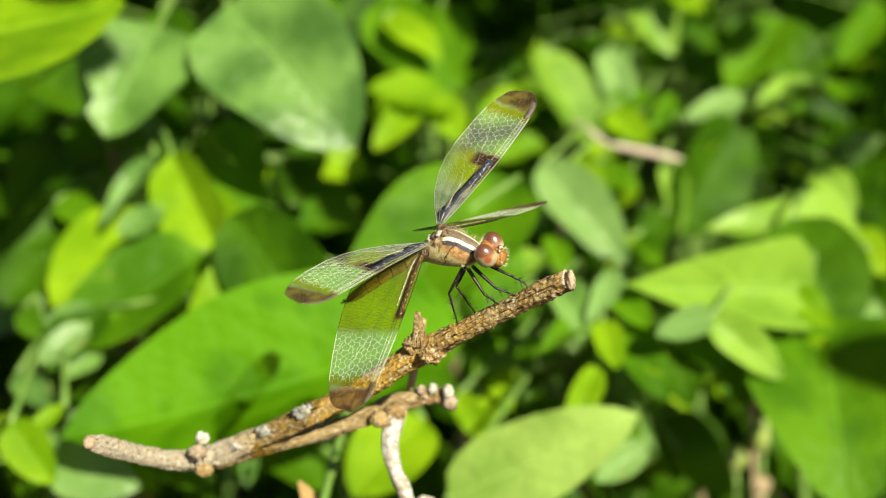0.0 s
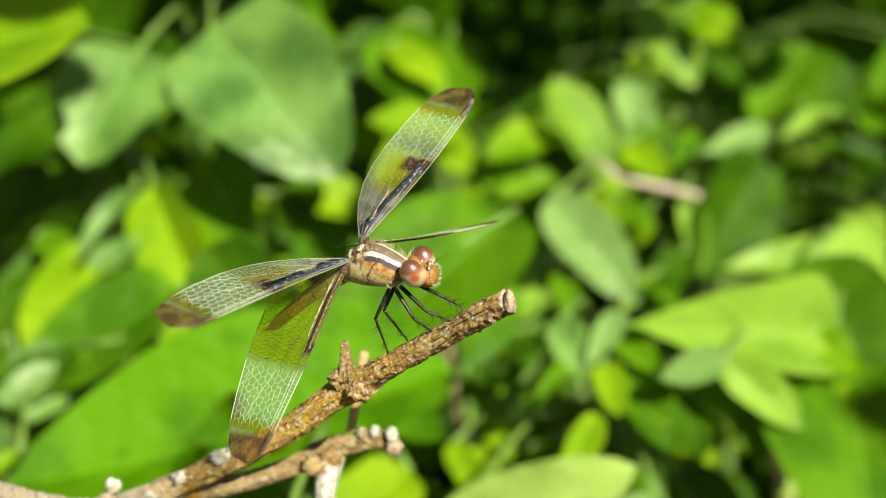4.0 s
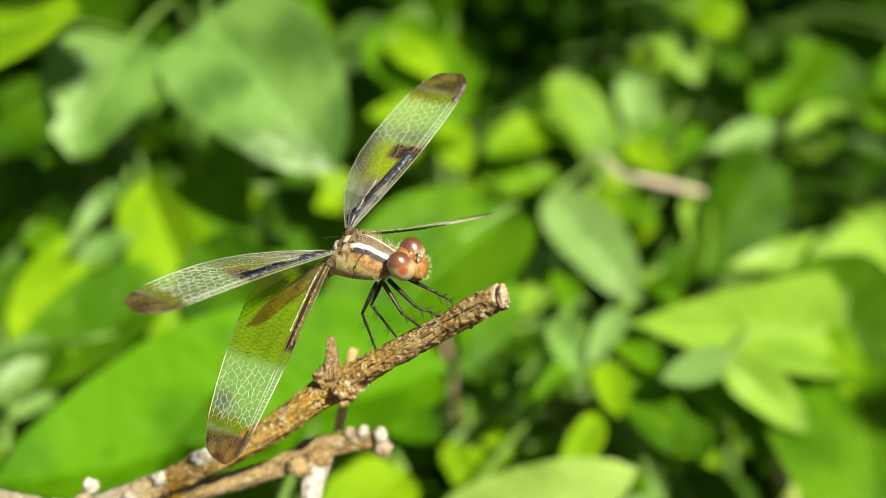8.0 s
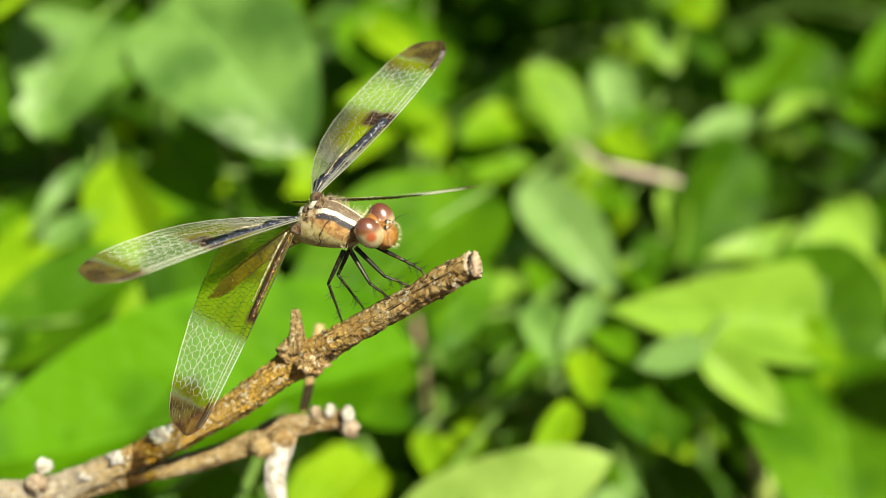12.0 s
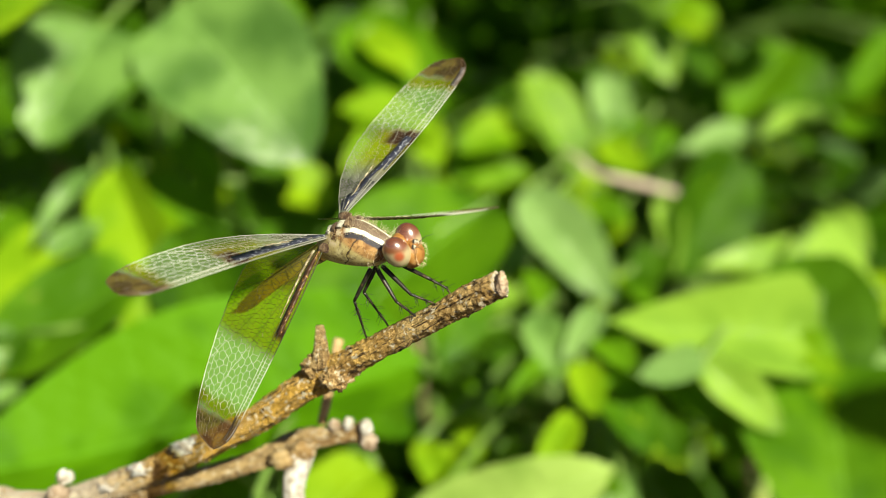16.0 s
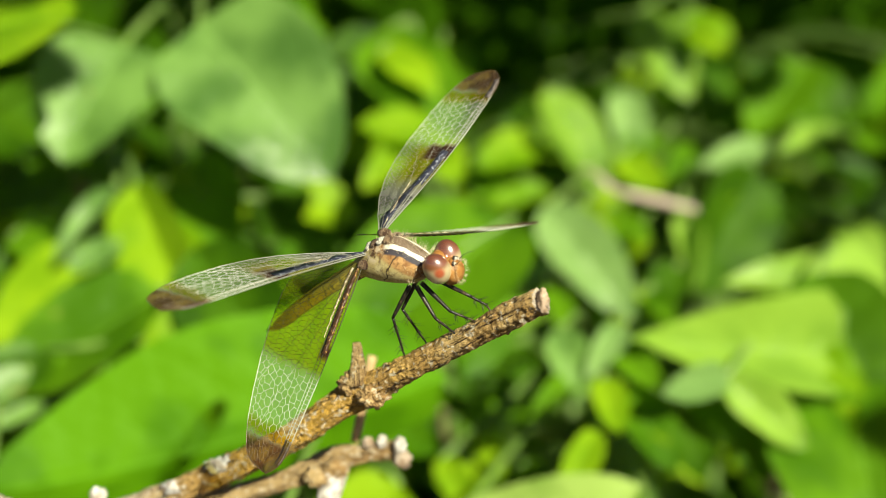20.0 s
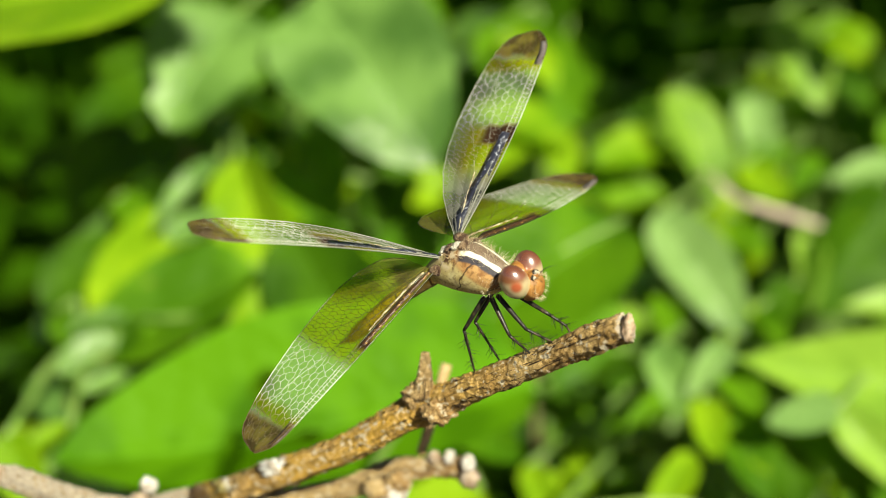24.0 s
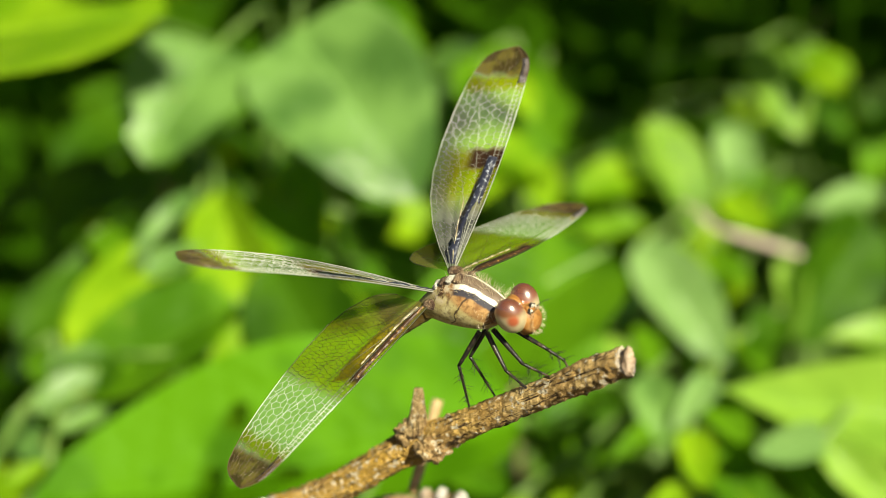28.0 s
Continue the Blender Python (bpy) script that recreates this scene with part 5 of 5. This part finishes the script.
def wing(parent, name, length, hind, seed, label):
    rng = random.Random(seed)
    spot = wing_maps(length, HIND_CHORD if hind else FORE_CHORD, 0.026 if hind else 0.012)
    # skin
    pts, uvs, faces, nx, ny = [], [], [], 56, 22
    for i in range(nx + 1):
        s = i / nx
        s = 1 - (1 - s) ** 1.25 if s > 0.0 else 0.0
        for j in range(ny + 1):
            v = j / ny
            edge = 0.0
            if j == ny:
                edge = 0.004 * math.sin(i * 2.1) + (0.012 if hind and i in (33, 34) else 0)
            pts.append(tuple(spot(s, v * (1 - edge)))), uvs.append((s, v))
    for i in range(nx):
        for j in range(ny):
            a = i * (ny + 1) + j
            faces.append((a, a + 1, a + ny + 2, a + ny + 1))
    ob = new(name, leaf_mesh(name, np.array(pts), faces, uvs, M_HIND if hind else M_FORE))
    ob.parent = parent
    ob["label"] = label
    # main veins fan from the root to the rear edge; cross veins make the cells
    bm = bmesh.new()
    uvl = bm.loops.layers.uv.new("leaf")
    edge = 0.000038
    fans = [0.36, 0.66, 1.0]
    curves = [lambda s: 0.0, lambda s: 0.07, lambda s: 0.13]
    ends, starts = [1.0, 1.0, 1.0], [0.0, 0.0, 0.0]
    for e in reversed(fans):
        b = 0.02 if e < 0.9 else 0.05
        curves.append(lambda s, e=e, b=b: 0.15 + 0.83 * (max(0.0, s - b) / (e - b)) ** (1.15 + 0.5 * e))
        ends.append(e), starts.append(b)
    lines = []
    for c, e, b, k in zip(curves, ends, starts, range(99)):
        n = int(36 * (e - b)) + 4
        ss = [b + (e - b) * i / n for i in range(n + 1)]
        thick = 1.5 if k == 0 else 1.0 if k < 3 else 0.66
        ribbon(bm, uvl, [spot(s, min(1, c(s)), 0.0004) for s in ss], ss, edge * thick * 1.25, edge * thick * 0.8)
    ss = [i / 60 for i in range(61)]
    ribbon(bm, uvl, [spot(s, 1.0, 0.0004) for s in ss], ss, edge * 1.3, edge * 1.2)
    for ca, cb in ((0.0, 0.07), (0.07, 0.13)):
        s = 0.05
        while s < 0.98:
            ribbon(bm, uvl, [spot(s, ca, 0.0003), spot(s + rng.uniform(-0.004, 0.004), cb, 0.0003)], [s, s], edge * 0.68, edge * 0.62)
            s += rng.uniform(0.016, 0.024)
    # six-sided cells behind them, finer towards the root
    stops, s = [], 0.035
    while s < 0.985:
        stops.append(s)
        s += 0.0115 if s < 0.5 else 0.020
    rows = 10 if hind else 8
    knot = {}
    for r in range(rows + 1):
        for k, s in enumerate(stops):
            q = r + (0.17 if (k + r) % 2 == 0 else -0.17) + rng.uniform(-0.27, 0.27)
            u = min(1.0, max(0.0, q / rows))
            s2 = s + 0.06 * u ** 1.6 * (1 - s) + rng.uniform(-0.0055, 0.0055)
            knot[r, k] = (spot(min(0.995, s2), 0.13 + 0.87 * u, 0.0003), s2)
    for (r, k), (p, s) in knot.items():
        ahead = [(r, k + 1)] if 0 < r < rows else []
        if (k + r) % 2 == 0:
            ahead.append((r + 1, k))
        for key in ahead:
            if key in knot:
                q, s2 = knot[key]
                fine = 0.44 if s < 0.5 else 0.62
                ribbon(bm, uvl, [p, q], [s, s2], edge * fine, edge * fine)
    part("vein_net", bm, M_VEIN2 if hind else M_VEIN, ob, "fine net of pale and dark veins")
    # dark band behind the front edge, from the root to the wing's middle
    bm = bmesh.new()
    row = []
    for i in range(29):
        s = 0.02 + (0.40 if hind else 0.47) * i / 28
        v0, w = 0.03, 0.115 * (1.0 - 0.25 * (i / 28)) * min(1, 0.35 + i / 9)
        if not hind:
            c = float(np.interp(s, *zip(*FORE_CHORD)))
            v0, w = min(0.2, 0.014 / c), min(0.7, 0.062 / c)
        lift = 0.002 * (1 + math.sin(i * 2.2))
        row.append([bm.verts.new(spot(s, v0, 0.001)), bm.verts.new(spot(s, v0 + w / 2, 0.003 + lift)), bm.verts.new(spot(s, v0 + w, 0.001)),
                    bm.verts.new(spot(s, v0 + w / 2, -0.003))])
    for a, b in zip(row, row[1:]):
        for k in range(4):
            bm.faces.new((a[k], a[(k + 1) % 4], b[(k + 1) % 4], b[k]))
    part("leading_band", bm, M_BAND2 if hind else M_BAND, ob, "dark band behind the front edge")
    # pale ridge behind the band; on the forewing its cream paints a glint
    bm = bmesh.new()
    row = []
    v1, far = (0.155, 0.33) if hind else (0.37, 0.27)
    for i in range(15):
        s, w = 0.025 + far * i / 14, 0.055 * (1 - 0.7 * i / 14)
        row.append([bm.verts.new(spot(s, v, z + 0.002 * math.sin(i * 2.7))) for v, z in ((v1, 0.001), (v1 + w / 2, 0.005), (v1 + w, 0.001), (v1 + w / 2, -0.002))])
    for a, b in zip(row, row[1:]):
        for k in range(4):
            bm.faces.new((a[k], a[(k + 1) % 4], b[(k + 1) % 4], b[k]))
    part("pale_ridge", bm, M_RIDGE, ob, "cream ridge with a painted glint at the wing's root")
    # the spot near the tip
    bm = bmesh.new()
    row = []
    for i in range(9):
        s = 0.825 + 0.115 * i / 8
        row.append([bm.verts.new(spot(s, v, z)) for v, z in ((0.015, 0.0012), (0.13, 0.0012), (0.13, -0.0012), (0.015, -0.0012))])
    for a, b in zip(row, row[1:]):
        for k in range(4):
            bm.faces.new((a[k], a[(k + 1) % 4], b[(k + 1) % 4], b[k]))
    part("wing_spot", bm, M_STIGMA, ob, "dull grey-violet spot at the front edge")
    return ob


MM = 0.001


def scaled(rows):
    return [tuple(v * MM for v in r) for r in rows]


def hairs(parent, spots, length, seed, name="hair"):
    """Fine pale hairs: rows of a root, a direction."""
    rng = random.Random(seed)
    bm = bmesh.new()
    for p, d in spots:
        d = (d + Vector([rng.uniform(-0.45, 0.45) for _ in range(3)])).normalized()
        side = d.cross(Vector((0.3, 0.9, 0.2))).normalized() * 0.000016
        q = p + d * length * rng.uniform(0.6, 1.25)
        other = d.cross(side)
        bm.faces.new([bm.verts.new(v) for v in (p - side, p + side, q)])
        bm.faces.new([bm.verts.new(v) for v in (p - other, p + other, q)])
    return part(name, bm, M_WHITEHAIR, parent, "fine pale hairs")


def dragonfly():
    fly = empty("dragonfly", FLY_AT, "tan dragonfly with red-brown eyes and banded wings on a twig", "dragonfly", turn=FLY_TURN)
    # thorax: slanting box-like barrel
    T = [(x, (hi + lo) / 2, w, (hi - lo) / 2) for x, hi, lo, w in (
        (-4.3, -0.05, -1.65, 0.8), (-3.4, 0.75, -1.85, 1.3), (-2.4, 1.6, -1.95, 1.7), (-1.2, 2.25, -2.1, 1.95), (0.0, 2.65, -2.15, 2.05), (0.9, 2.7, -2.15, 2.05),
        (1.9, 2.3, -2.1, 1.9), (2.8, 1.75, -1.85, 1.6), (3.5, 1.3, -1.4, 1.2), (4.1, 0.8, -0.9, 0.8))]
    thorax = part("thorax", loft(scaled(spline(T, 3)), 36, power=2.2, keel=0.3), M_THORAX, fly, "tan thorax with a cream stripe beside dark bands")
    cam.data.dof.focus_object = thorax
    rng = random.Random(5)
    roots = []
    for _ in range(330):
        x, a = rng.uniform(-1.5, 3.4), rng.uniform(-0.75, 0.75)
        i = int(np.interp(x, [r[0] for r in T], range(len(T))))
        z, ry, rz = (np.interp(x, [r[0] for r in T], [r[j] for r in T]) for j in (1, 2, 3))
        d = Vector((0.35, math.sin(a), math.cos(a)))
        roots.append((Vector((x, ry * math.sin(a) * 0.98, z + rz * math.cos(a) * 0.97)) * MM, d))
    for _ in range(120):
        x, a = rng.uniform(2.0, 3.6), rng.uniform(1.2, 3.1) * rng.choice((-1, 1))
        z, ry, rz = (np.interp(x, [r[0] for r in T], [r[j] for r in T]) for j in (1, 2, 3))
        roots.append((Vector((x, ry * math.sin(a) * 0.98, z + rz * math.cos(a) * 0.97)) * MM, Vector((0.3, math.sin(a), math.cos(a)))))
    hairs(fly, roots, 0.00085, 8)
    # wing roots: small pale and dark plates on the back
    for i, (x, y, z, r) in enumerate(WING_ROOTS):
        part("wing_root", blob((x * 0.98, y * 0.92, z * 0.93), (r, r * 0.7, r * 0.6), rough=0.3), M_ROOT, fly)
    for i, (x, z) in enumerate(((0.1, 2.62), (-0.7, 2.42), (-1.5, 2.0), (-2.2, 1.6))):
        part("back_plate", blob((x * MM, 0, z * MM), (0.00045, 0.0007, 0.0003), rough=0.3), M_OCELLUS if i % 2 else M_ROOT, fly)
    # head
    hx, hz = HEAD
    head = part("head", blob((hx - 0.0004, 0, hz - 0.0003), (0.0010, 0.0018, 0.0013), rough=0.05), M_FACE, fly, "orange-brown head")
    part("neck", tube([(hx - 0.0028, 0, hz - 0.0004, 0.0006), (hx - 0.0008, 0, hz - 0.0003, 0.0005)], 10, 3), M_FACE, fly)
    for side in (-1, 1):
        eye = part("compound_eye", blob((0, 0, 0), (0.00136, 0.00122, 0.00178), Matrix.Rotation(radians(-14 * side), 3, "X"), 40, 28), M_EYE, head, "glossy red-brown eye, pale below")
        eye.location = (hx, 0.00118 * side, hz - (0.00035 if side > 0 else 0))
    part("face", blob((hx + 0.00085, 0, hz - 0.00100), (0.00115, 0.00130, 0.00138), None, 24, 16, rough=0.06), M_FACE, head, "rough orange-brown face")
    part("upper_lip", blob((hx + 0.0007, 0, hz - 0.0019), (0.00085, 0.00100, 0.0005), rough=0.06), M_FACE, head)
    part("brow", blob((hx + 0.00125, 0, hz + 0.00015), (0.00045, 0.0005, 0.00042), rough=0.1), M_FACE, head, "brown crown between the eyes")
    for y, z in ((-0.00036, 0.00015), (0.00036, 0.00015), (0.0, 0.00048)):
        part("ocellus", blob((hx + 0.00152, y, hz + z), (0.00018, 0.0002, 0.0002)), M_OCELLUS, head, "small pale simple eye")
        part("ocellus_rim", blob((hx + 0.00143, y, hz + z), (0.00016, 0.00028, 0.00028)), M_BLACK, head)
    for side in (-1, 1):
        part("antenna", tube([(hx + 0.0015, 0.0004 * side, hz, 0.00005), (hx + 0.0022, 0.0008 * side, hz + 0.0005, 0.00003), (hx + 0.0030, 0.0013 * side, hz + 0.0006, 0.000012)], 5, 4), M_BLACK, head, "short black bristle")
    roots = []
    for _ in range(160):
        a, b = rng.uniform(0, 6.28), rng.uniform(-0.4, 1.0)
        d = Vector((0.9 * math.cos(b), math.cos(a) * 0.8, math.sin(a) * 0.8))
        roots.append((Vector((hx + 0.00085, 0, hz - 0.00100)) + Vector((d.x * 0.00105, d.y * 0.00122, d.z * 0.0013)), d))
    for _ in range(70):
        d = Vector((rng.uniform(-0.9, -0.2), rng.uniform(-1, 1), rng.uniform(0.2, 1)))
        roots.append((Vector((hx - 0.0008, d.y * 0.0015, hz + 0.0009 + d.z * 0.0003)), d))
    hairs(head, roots, 0.00042, 9)
    # abdomen: ten rings, each a little flared at its end; the first carries the others and bends at the thorax
    line = spline(ABDOMEN, 10) - np.array(ABDOMEN[0])
    cuts = [0, 0.06, 0.15, 0.27, 0.40, 0.53, 0.65, 0.76, 0.86, 0.94, 1.0]
    n = len(line) - 1
    belly = None
    for a, b in zip(cuts, cuts[1:]):
        rows = []
        for k in range(7):
            f = a + (b - a) * k / 6
            i = min(int(f * n), n - 1)
            p = line[i] + (line[i + 1] - line[i]) * (f * n - i)
            r = float(np.interp(f, (0, 0.05, 0.2, 0.4, 0.75, 0.93, 1), (0.75, 1.02, 0.98, 0.85, 0.75, 0.52, 0.28))) * MM
            rows.append((*p, r * (1 - 0.06 * (k == 0) + 0.03 * (k == 5))))
        ring = part("abdomen_ring" if belly else "abdomen", tube(rows, 16, 2), M_ABDOMEN, belly or fly, "" if belly else "yellow abdomen with dark stripes")
        if belly is None:
            belly = ring
            belly.location = ABDOMEN[0]
    end = line[-1]
    for side in (-1, 1):
        part("tail_clasper", tube([(*end, 0.00018), (end[0] - 0.0009, end[1] + 0.0003 * side, end[2] - 0.0002, 0.0001)], 6, 3), M_BLACK, belly)
    # legs
    for pts in LEGS:
        hip, knee, ankle, toe = (Vector(p) for p in pts)
        leg = part("leg", tube([(*hip, 0.00024), (*((hip + knee) / 2), 0.00022), (*knee, 0.00015)], 8, 4), M_LEG, fly, "black spiny leg gripping the twig")
        part("shin", tube([(*knee, 0.00015), (*((knee + ankle) / 2), 0.00012), (*ankle, 0.00009)], 8, 4), M_LEG, leg)
        part("toe", tube([(*ankle, 0.00009), (*((ankle + toe) / 2), 0.0001), (*toe, 0.00005)], 6, 4), M_LEG, leg)
        bm = bmesh.new()
        bm.loops.layers.uv.new("leaf")
        ax = (ankle - knee).normalized()
        for i in range(12):
            p = knee + (ankle - knee) * (0.04 + 0.078 * i)
            for w in (-0.5, 0.6):
                d = (ax * 0.55 + ax.cross(Vector((0.2, 0.9, 0.3))).normalized() * math.cos(w + i) + ax.cross(Vector((0.9, 0.1, 0.3))).normalized() * math.sin(w + i)).normalized()
                tube([(*p, 0.000035), (*(p + d * 0.00105), 0.00001)], 3, 1, bm=bm)
        part("spine_comb", bm, M_LEG, leg, "row of fine black spines")
    wings = [wing(fly, "forewing" if k in (1, 3) else "hindwing", WING_LENGTH[k], k in (2, 4), k,
                  "clear banded wing with amber inner half, dark mark and brown tip") for k in (1, 2, 3, 4)]
    return fly, wings, belly


HEAD = (0.00533, 0.00035)
FLY_AT = (0.00297, 0.16083, 0.39108)
FLY_TURN = Matrix(((0.90503, 0.38109, -0.18894), (-0.42265, 0.85569, -0.2986), (0.04788, 0.35009, 0.93549)))
WING_LENGTH = {1: 0.02470, 2: 0.02225, 3: 0.02335, 4: 0.02225}
WING_ROOTS = [(-0.00072, 0.00088, 0.00290, 0.00075), (0.00022, 0.00146, 0.00203, 0.00075), (-0.00224, -0.00031, 0.00089, 0.00075), (-0.00258, -0.0016, 0.00044, 0.00075)]
ABDOMEN = [(-0.0037, 0, -0.001), (-0.00499, 0.000009, -0.001804), (-0.01015, 0.000046, -0.005018), (-0.015668, 0.000086, -0.009079), (-0.018033, 0.000103, -0.010819)]
LEGS = [
    ((0.0015, -0.0009, -0.0023), (-0.000727, -0.002072, -0.005608), (-0.001161, -0.001606, -0.011297), (-0.001049, -0.002728, -0.012914)),
    ((0.0017, 0.0006, -0.0024), (0.000076, -0.001215, -0.005116), (0.001091, -0.000506, -0.009861), (0.001596, -0.000956, -0.010266)),
    ((0.0022, -0.0008, -0.0023), (0.00424, -0.00218, -0.005065), (0.005552, -0.001444, -0.007513), (0.007682, -0.002352, -0.007676)),
    ((0.0027, -0.0005, -0.0021), (0.005792, -0.001705, -0.004344), (0.007536, -0.00094, -0.005926), (0.009493, -0.001912, -0.006208)),
    ((0.003, 0.0005, -0.0019), (0.007567, -0.000284, -0.003457), (0.009093, -0.000309, -0.004384), (0.009703, -0.000824, -0.004839)),
]
the_fly, the_wings, the_belly = dragonfly()


# ---- what moves: the four wings, each about its root ----
def motions():
    walk(the_wings[0], [
        (0, pose(-0.00072, 0.00088, 0.00290, 185.7, -6.8, 75.7)),
        (6, pose(-0.00072, 0.00088, 0.00290, 182, -7.6, 79.4)),
        (9, pose(-0.00072, 0.00088, 0.00290, 183, -7.5, 79.4)),
        (12, pose(-0.00072, 0.00088, 0.00290, 178.2, -6.5, 77.9)),
        (17, pose(-0.00072, 0.00088, 0.00290, 174.3, -8.5, 78.5)),
        (21, pose(-0.00072, 0.00088, 0.00290, 169.4, -9.3, 78.9)),
        (22.5, pose(-0.00072, 0.00088, 0.00290, 169.2, -7.6, 79.9)),
        (24.4, pose(-0.00072, 0.00088, 0.00290, 171.1, -21.5, 93.2)),
        (25, pose(-0.00072, 0.00088, 0.00290, 171.1, -21.5, 93.2)),
        (28, pose(-0.00072, 0.00088, 0.00290, 173.6, -24.3, 92.9)),
    ])
    walk(the_wings[1], [
        (0, pose(0.00022, 0.00146, 0.00203, 160.9, 27.5, 74.9)),
        (6, pose(0.00022, 0.00146, 0.00203, 161, 29.4, 75.6)),
        (9, pose(0.00022, 0.00146, 0.00203, 161.2, 28.9, 73.9)),
        (12, pose(0.00022, 0.00146, 0.00203, 161.3, 29.2, 70.4)),
        (17, pose(0.00022, 0.00146, 0.00203, 161.4, 29.7, 69.2)),
        (21, pose(0.00022, 0.00146, 0.00203, 161.8, 29, 68)),
        (22.5, pose(0.00022, 0.00146, 0.00203, 161.8, 29, 68)),
        (24.4, pose(0.00022, 0.00146, 0.00203, 178, 14.8, 85.9)),
        (25, pose(0.00022, 0.00146, 0.00203, 178, 14.8, 85.9)),
        (28, pose(0.00022, 0.00146, 0.00203, 175, 15.9, 85.4)),
    ])
    walk(the_wings[2], [
        (0, pose(-0.00224, -0.00031, 0.00089, -6.5, -22.1, -96.4)),
        (3, pose(-0.00224, -0.00031, 0.00089, -10, -19.8, -101.6)),
        (6, pose(-0.00224, -0.00031, 0.00089, -6.6, -21.7, -101.8)),
        (9, pose(-0.00224, -0.00031, 0.00089, -4.5, -21.6, -103.6)),
        (12, pose(-0.00224, -0.00031, 0.00089, -6, -20.8, -101.6)),
        (17, pose(-0.00224, -0.00031, 0.00089, -4, -21, -107)),
        (21, pose(-0.00224, -0.00031, 0.00089, 0.9, -21.7, -106.8)),
        (22.5, pose(-0.00224, -0.00031, 0.00089, -0.7, -20.8, -106)),
        (24.4, pose(-0.00224, -0.00031, 0.00089, 3.7, -34, -119.5)),
        (25, pose(-0.00224, -0.00031, 0.00089, 3.7, -34, -119.5)),
        (28, pose(-0.00224, -0.00031, 0.00089, 7.3, -33.6, -120.5)),
    ])
    walk(the_wings[3], [
        (0, pose(-0.00258, -0.00160, 0.00044, 7.4, 14.2, -89.8)),
        (3, pose(-0.00258, -0.00160, 0.00044, 6, 24.2, -97.3)),
        (6, pose(-0.00258, -0.00160, 0.00044, 4, 26.9, -100.9)),
        (9, pose(-0.00258, -0.00160, 0.00044, 1.3, 29.5, -103.5)),
        (12, pose(-0.00258, -0.00160, 0.00044, -2.2, 36.1, -110.8)),
        (17, pose(-0.00258, -0.00160, 0.00044, -2.9, 36.3, -111.7)),
        (21, pose(-0.00258, -0.00160, 0.00044, 1.4, 40.8, -106.1)),
        (22.5, pose(-0.00258, -0.00160, 0.00044, 3.6, 42.7, -103.1)),
        (24.4, pose(-0.00258, -0.00160, 0.00044, 5, 13.7, -108.7)),
        (25, pose(-0.00258, -0.00160, 0.00044, 5, 13.7, -108.7)),
        (28, pose(-0.00258, -0.00160, 0.00044, 6, 13.8, -107.2)),
    ])
    walk(the_belly, [(0, pose(-0.0037, 0, -0.001)), (22.5, pose(-0.0037, 0, -0.001)), (24.4, pose(-0.0037, 0, -0.001, -0.83, -5.53, 1.11)), (28, pose(-0.0037, 0, -0.001, -0.83, -5.53, 1.11))])


motions()
